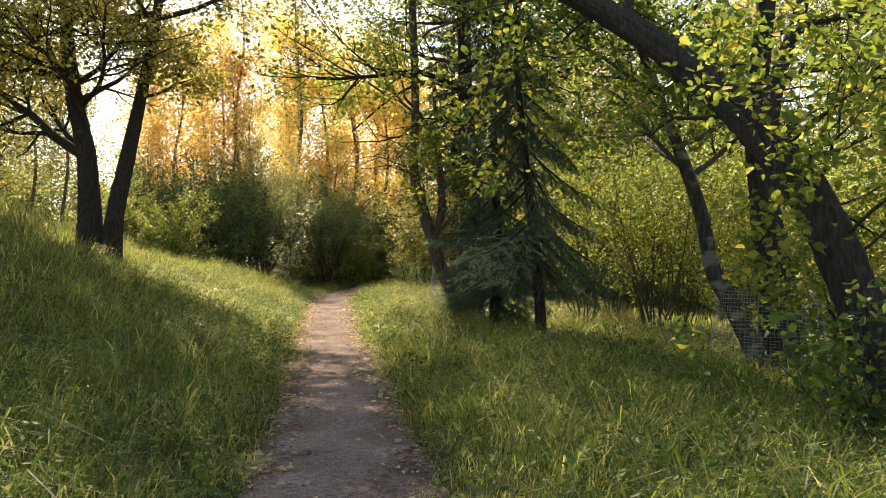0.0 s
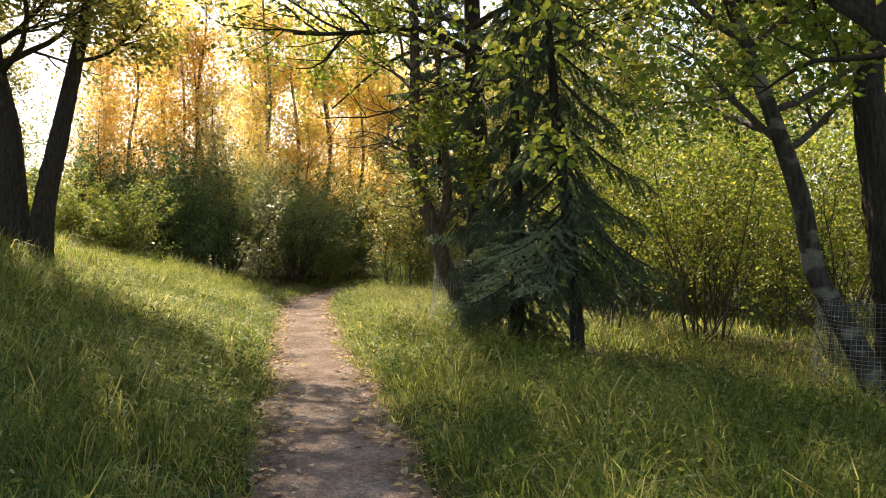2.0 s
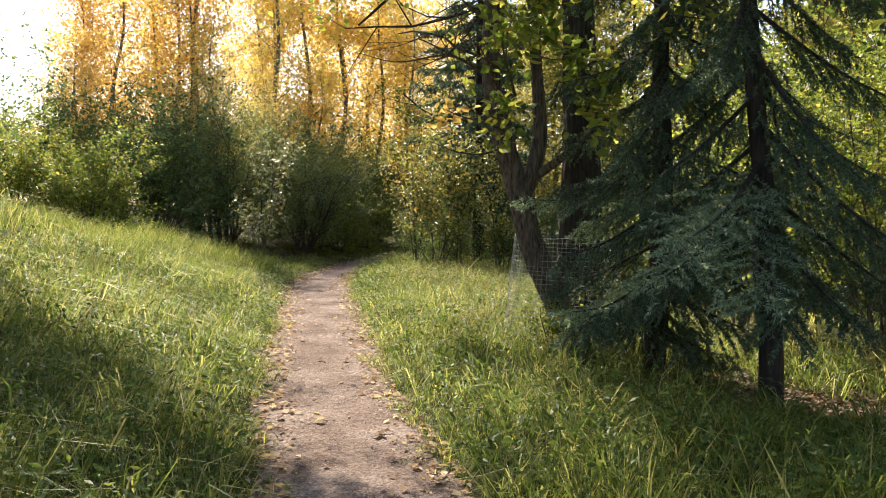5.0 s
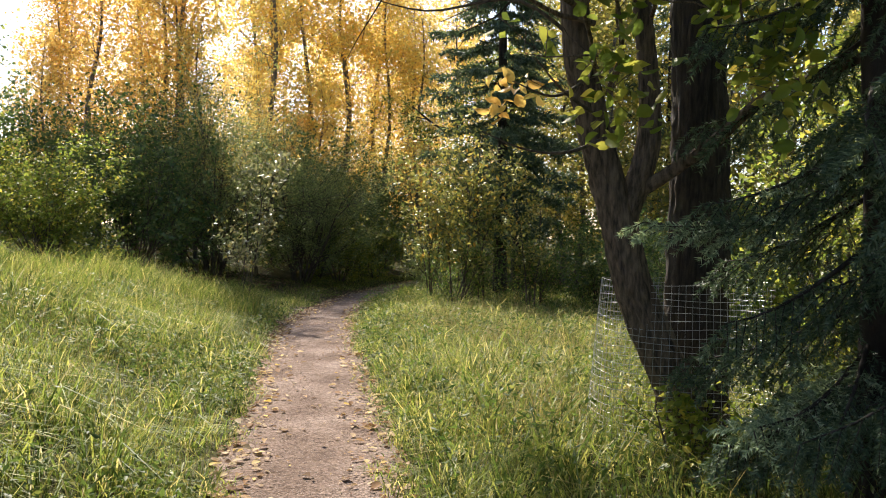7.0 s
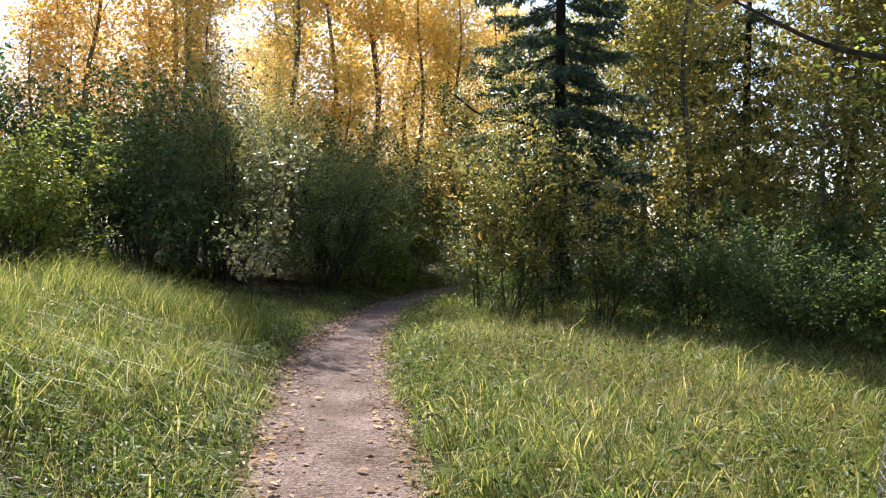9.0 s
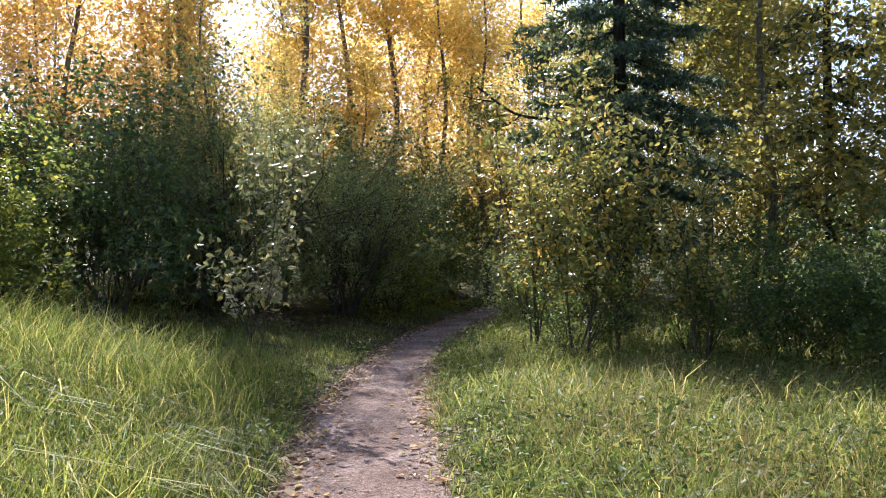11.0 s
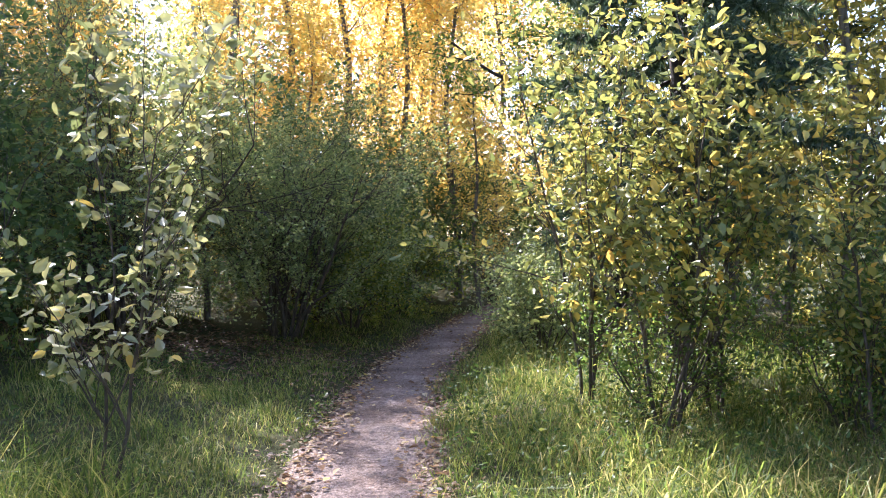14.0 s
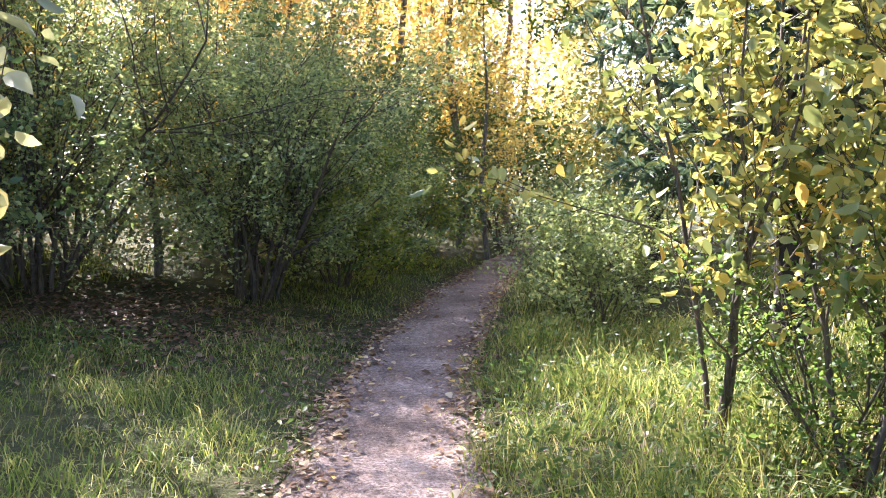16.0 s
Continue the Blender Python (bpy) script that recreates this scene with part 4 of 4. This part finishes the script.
# ---- grass and what lies on the ground ----
def blades(geo, rng, x, y, height, width, lean=1.25, dig=0.03, comb=1.6):
    """Bent blades of grass, three faces each."""
    n = len(x)
    z = land(x, y) - dig
    a = 4.0 * wave(x, y, 2.3, 0.9) + rng.normal(0, comb, n)
    b = rng.uniform(0, 2 * math.pi, n)
    h = height * rng.uniform(0.55, 1.2, n)
    k = lean * h * rng.uniform(0.2, 1.15, n) ** 0.8
    root_p = np.stack([x, y, z], 1)
    way = np.stack([np.cos(a), np.sin(a), np.zeros(n)], 1)
    wd = np.stack([np.cos(b), np.sin(b), np.zeros(n)], 1) * (width * rng.uniform(0.7, 1.3, n))[:, None] * 0.5
    up = np.array([0, 0, 1.0])
    mid = root_p + way * (k * 0.28)[:, None] + up * (h * 0.58)[:, None]
    tip = root_p + way * k[:, None] + up * (h * (1.0 - 0.4 * np.clip(k / h, 0, 1.3) ** 2))[:, None]
    v = np.stack([root_p - wd, root_p + wd, mid + wd * 0.8, mid - wd * 0.8, tip], 1)
    i = np.arange(n)[:, None] * 5
    geo.add(v.reshape(-1, 3), i + np.array([0, 1, 2, 3]), i + np.array([3, 2, 4]))


def scatter(rng, count, x0, x1, y0, y1, gap=0.0):
    """Places off the path, gap metres from its ragged edge."""
    x, y = rng.uniform(x0, x1, count), rng.uniform(y0, y1, count)
    d = np.abs(x - path_x(y)) - path_half(y) - 0.05 * wave(y * 3, np.sign(x - path_x(y)) * 5, 1.0)
    keep = d > gap + rng.exponential(0.03, count) - 0.03
    return x[keep], y[keep]


def bare(x, y):
    """How bare the ground lies: leaf litter under the bushes and spruces."""
    return np.exp(-(((x + 5.6) / 1.7) ** 2 + ((y - 30.2) / 1.3) ** 2)) + 1.4 * np.exp(-(((x - 1.9) / 1.3) ** 2 + ((y - 13.1) / 0.9) ** 2)) + 0.8 * np.exp(-(((x - 5) / 4) ** 2 + ((y - 16.5) / 3.0) ** 2))


rng = np.random.default_rng(101)
near_grass, far_grass, straw, weeds = Geo(), Geo(), Geo(), Geo()
BANDS = [(near_grass, -3.4, 3.4, 1.5, 16.0, 880, 0.26, 0.0066), (near_grass, -3.4, 3.4, 16.0, 30.0, 1100, 0.25, 0.0055), (near_grass, -2.6, 2.0, 30.0, 38.0, 600, 0.24, 0.007), (far_grass, -6.5, 6.0, 3.0, 30.0, 240, 0.33, 0.009), (far_grass, -16.0, 12.0, 6.0, 34.0, 66, 0.46, 0.016)]
for geo, a, b, y0, y1, dens, h, w in BANDS:
    n = int((b - a) * (y1 - y0) * dens)
    y = rng.uniform(y0, y1, n)
    x = path_x(y) + rng.uniform(a, b, n)
    d = np.abs(x - path_x(y)) - path_half(y) - 0.06 * wave(y * 3, np.sign(x - path_x(y)) * 5, 1.0)
    if dens < 100:
        outer = d > 3.4
        x, y, d, n = x[outer], y[outer], d[outer], int(outer.sum())
    clump = 0.5 + 0.5 * wave(x, y, 4.2, 0.7) + 0.3 * wave(x, y, 11.0, 1.7)
    keep = (d > rng.exponential(0.06, n) - 0.17 + 0.1 * wave(x, y, 7.0, 3.0)) & (rng.uniform(0, 1, n) < 0.4 + 0.9 * clump) & (rng.uniform(0, 1, n) > bare(x, y))
    x, y, d, clump = x[keep], y[keep], d[keep], clump[keep]
    tall = h * np.where(x < path_x(y), np.interp(y, [21.5, 24.0], [1.05, 0.62]), 1.15) * np.where(x > 2.0, 0.75, 1.0) * np.clip(0.5 + 0.9 * d, 0.38, 1.0) * (0.5 + 0.85 * np.clip(clump, 0, 1.1))
    blades(geo, rng, x, y, tall, np.full(len(x), w))
tx, ty = scatter(rng, 5200, -5.6, 3.4, 2.2, 23.6, 0.1)
keep = (rng.uniform(0, 1, len(tx)) < 0.5 + 0.6 * wave(tx, ty, 1.1, 5.0)) & (rng.uniform(0, 1, len(tx)) > bare(tx, ty))
tx, ty = tx[keep], ty[keep]
size = rng.uniform(0.55, 1.25, len(tx)) * np.clip(0.55 + 0.6 * (np.abs(tx - path_x(ty)) - path_half(ty)), 0.5, 1.0)
bx, by, bs = np.repeat(tx, 22), np.repeat(ty, 22), np.repeat(size, 22)
blades(near_grass, rng, bx + rng.normal(0, 0.05, len(bx)), by + rng.normal(0, 0.05, len(bx)), 0.46 * bs, np.full(len(bx), 0.0105), 1.5, comb=2.4)
tall_x, tall_y = scatter(rng, 1050, -6.6, -2.6, 18.0, 24.0, 0.45)
tall_h = np.where((tall_y > 21.3) & (tall_x < -3.75), 0.66, 0.46)
for _ in range(16):
    blades(near_grass, rng, tall_x + rng.normal(0, 0.07, len(tall_x)), tall_y + rng.normal(0, 0.07, len(tall_x)), tall_h, np.full(len(tall_x), 0.008), 0.95)
tagged(part("grass", near_grass, M_GRASS), "lush green uncut grass along the path", "grass", kind="stuff")
tagged(part("meadow_grass", far_grass, M_GRASS), "tall green meadow grass on the bank and in the clearing", "grass", kind="stuff")

# dry stalks with seed heads
for x0, x1, y0, y1, dens in ((-6, 4.5, 2, 30, 40), (-14, -5, 8, 26, 40), (-1.9, 4.5, 15.0, 25, 230)):
    x, y = scatter(rng, int((x1 - x0) * (y1 - y0) * dens), x0, x1, y0, y1, 0.12)
    keep = rng.uniform(0, 1, len(x)) < (0.55 + 0.5 * wave(x, y, 1.6, 2.2)) * (1 - np.clip(bare(x, y), 0, 1))
    x, y = x[keep], y[keep]
    near = np.clip((np.abs(x - path_x(y)) - path_half(y)) * 1.2, 0.4, 1)
    blades(straw, rng, x, y, 0.5 * near * np.where(x < path_x(y), np.interp(y, [21.5, 24.0], [1.0, 0.5]), 1.0), np.full(len(x), 0.005), 0.95)
tagged(part("dry_grass", straw, M_STRAW), "dry straw-coloured grass stalks standing among the green", "grass", kind="stuff")

# broad-leaved weeds
x, y = scatter(rng, 10000, -5.5, 4.5, 3, 29, 0.0)
keep = (wave(x, y, 1.3, 4.0) > -0.15) & (rng.uniform(0, 1, len(x)) > bare(x, y))
x, y = x[keep], y[keep]
c = np.repeat(np.stack([x, y, land(x, y)], 1), 7, 0)
c = c + rng.normal(0, 0.07, c.shape) * np.array([1, 1, 0]) + np.array([0, 0, 1]) * rng.uniform(0.05, 0.36, (len(c), 1))
leaf_cards(weeds, rng, c, 0.055, 0.0, 0.4)
x, y = scatter(rng, 6500, -5.2, 3.0, 3, 24.5, 0.08)
keep = (wave(x, y, 1.7, 6.0) > -0.1) & (rng.uniform(0, 1, len(x)) > bare(x, y))
x, y = x[keep], y[keep]
tip = np.stack([rng.normal(0, 0.09, len(x)), rng.normal(0, 0.09, len(x)), rng.uniform(0.22, 0.48, len(x)) * np.clip(0.6 + 0.6 * (np.abs(x - path_x(y)) - path_half(y)), 0.5, 1.0)], 1)
foot = np.stack([x, y, land(x, y)], 1)
blades(weeds, rng, x, y, tip[:, 2] * 0.95, np.full(len(x), 0.004), 0.3)
for f in np.linspace(0.3, 1.0, 9):
    leaf_cards(weeds, rng, foot + tip * f + rng.normal(0, 0.018, foot.shape), 0.06 * (1.25 - 0.6 * f), 0.1, 0.38)
tagged(part("weeds", weeds, M_WEED), "broad-leaved green weeds growing through the grass", "weeds", kind="stuff")


def lying(geo, rng, x, y, size, lift=0.012):
    """Leaves lying nearly flat, a little curled."""
    n = len(x)
    d = np.abs(x - path_x(y)) / (path_half(y) + 0.16)
    z = np.where(d < 1.0, np.maximum(land(x, y), 0.004 - 0.034 * np.clip(d - 0.66, 0, 1) / 0.34), land(x, y)) + lift
    a = rng.uniform(0, 2 * math.pi, n)
    s = size * rng.uniform(0.55, 1.3, n)
    u = np.stack([np.cos(a), np.sin(a), rng.normal(0, 0.18, n)], 1) * s[:, None]
    w = np.stack([-np.sin(a), np.cos(a), rng.normal(0, 0.18, n)], 1) * (s * rng.uniform(0.25, 0.42, n))[:, None]
    p = np.stack([x, y, z], 1)
    curl = np.stack([np.zeros(n), np.zeros(n), s * rng.uniform(0.05, 0.3, n)], 1)
    v = np.stack([p - u * 0.5, p - u * 0.1 + w + curl, p + u * 0.22 + w * 0.8 + curl, p + u * 0.5 + curl * 0.5, p + u * 0.22 - w * 0.8 + curl, p - u * 0.1 - w + curl], 1)
    i = np.arange(n)[:, None] * 6
    geo.add(v.reshape(-1, 3), np.concatenate([i + np.array([0, 1, 2, 3]), i + np.array([0, 3, 4, 5])]))


fallen = Geo()
n = 7000
y = rng.uniform(2, 36, n)
side = rng.choice([-1, 1], n)
x = path_x(y) + side * (path_half(y) * np.clip(1.08 - np.abs(rng.normal(0, 0.34, n)), 0, 1.2))
lying(fallen, rng, x, y, 0.042 * rng.choice([0.45, 0.7, 1.1, 1.6], n))
tagged(part("fallen_leaves", fallen, M_FALLEN), "dry brown and pale fallen leaves scattered along the path", "fallen leaves", kind="stuff")

litter = Geo()
for cx, cy, sx, sy, n in ((-5.6, 30.2, 1.5, 1.0, 5200), (1.9, 13.1, 1.2, 0.8, 4200), (4.6, 15.6, 2.4, 1.6, 2600), (-0.7, 26.1, 0.9, 0.6, 700)):
    x, y = rng.normal(cx, sx, n), rng.normal(cy, sy, n)
    keep = np.abs(x - path_x(y)) > path_half(y) + 0.15
    lying(litter, rng, x[keep], y[keep], 0.06, 0.02)
y = rng.uniform(21.0, 37.0, 4200)
side = rng.choice([-1, 1], len(y), p=[0.62, 0.38])
lying(litter, rng, path_x(y) + side * (path_half(y) + rng.normal(0.02, 0.13, len(y))), y, 0.045, 0.016)
tagged(part("leaf_litter", litter, M_LITTER), "brown leaf litter on bare earth under bushes and spruces", "leaf litter", kind="stuff")

pebbles = Geo()
n = 3500
y = rng.uniform(2, 34, n)
x = path_x(y) + rng.uniform(-1, 1, n) * path_half(y)
s = rng.uniform(0.002, 0.007, n) * rng.uniform(0.6, 1.4, n)
oct_v = np.array([(1, 0, 0), (0, 1, 0), (-1, 0, 0), (0, -1, 0), (0, 0, 0.7), (0, 0, -0.7)])
oct_f = np.array([(0, 1, 4), (1, 2, 4), (2, 3, 4), (3, 0, 4), (1, 0, 5), (2, 1, 5), (3, 2, 5), (0, 3, 5)])
p = np.stack([x, y, np.full(n, 0.006)], 1)
v = p[:, None, :] + s[:, None, None] * (oct_v[None] + rng.normal(0, 0.2, (n, 6, 3)))
pebbles.add(v.reshape(-1, 3), None, (np.arange(n)[:, None, None] * 6 + oct_f[None]).reshape(-1, 3))
tagged(part("pebbles", pebbles, M_PEBBLE), "small grey-brown stones and grit strewn over the path", "pebbles", kind="stuff")


# ---- single leaves that can be told apart on the path ----
shapes = []
for k in range(5):
    g = Geo()
    r5 = np.random.default_rng(200 + k)
    s5, c5 = 0.018 + 0.006 * k, r5.uniform(0.1, 0.35)
    outline = [(-0.5, 0.0, 0.0), (-0.22, 0.3, c5), (0.12, 0.33, c5), (0.5, 0.0, 0.12), (0.12, -0.33, c5), (-0.22, -0.3, c5)]
    g.add(np.array(outline) * s5 * np.array([1.6, r5.uniform(1.0, 1.4), 0.5]), [(0, 1, 2, 3), (0, 3, 4, 5)])
    g.add(np.array([(-0.5, -0.02, 0.0), (-0.5, 0.02, 0.0), (-0.85, 0.0, 0.1)]) * s5 * 1.6, None, [(0, 1, 2)])
    shapes.append(g.mesh("fallen_leaf", [M_FALLEN, M_FALLEN, M_FALLEN_PALE, M_FALLEN_PALE, M_FALLEN_GOLD][k]))
rng = np.random.default_rng(210)
for k in range(280):
    y = rng.uniform(3.0, 31.0)
    u = rng.choice([-1, 1]) * (1.0 - min(abs(rng.normal(0, 0.35)), 1.0))
    x = float(path_x(y) + u * path_half(y) * 0.98)
    ob = new("fallen_leaf", shapes[int(rng.integers(0, 5))])
    ob.parent = footpath
    ob.matrix_basis = pose(x, y, 0.012, rng.uniform(-14, 14), rng.uniform(-14, 14), rng.uniform(0, 360))
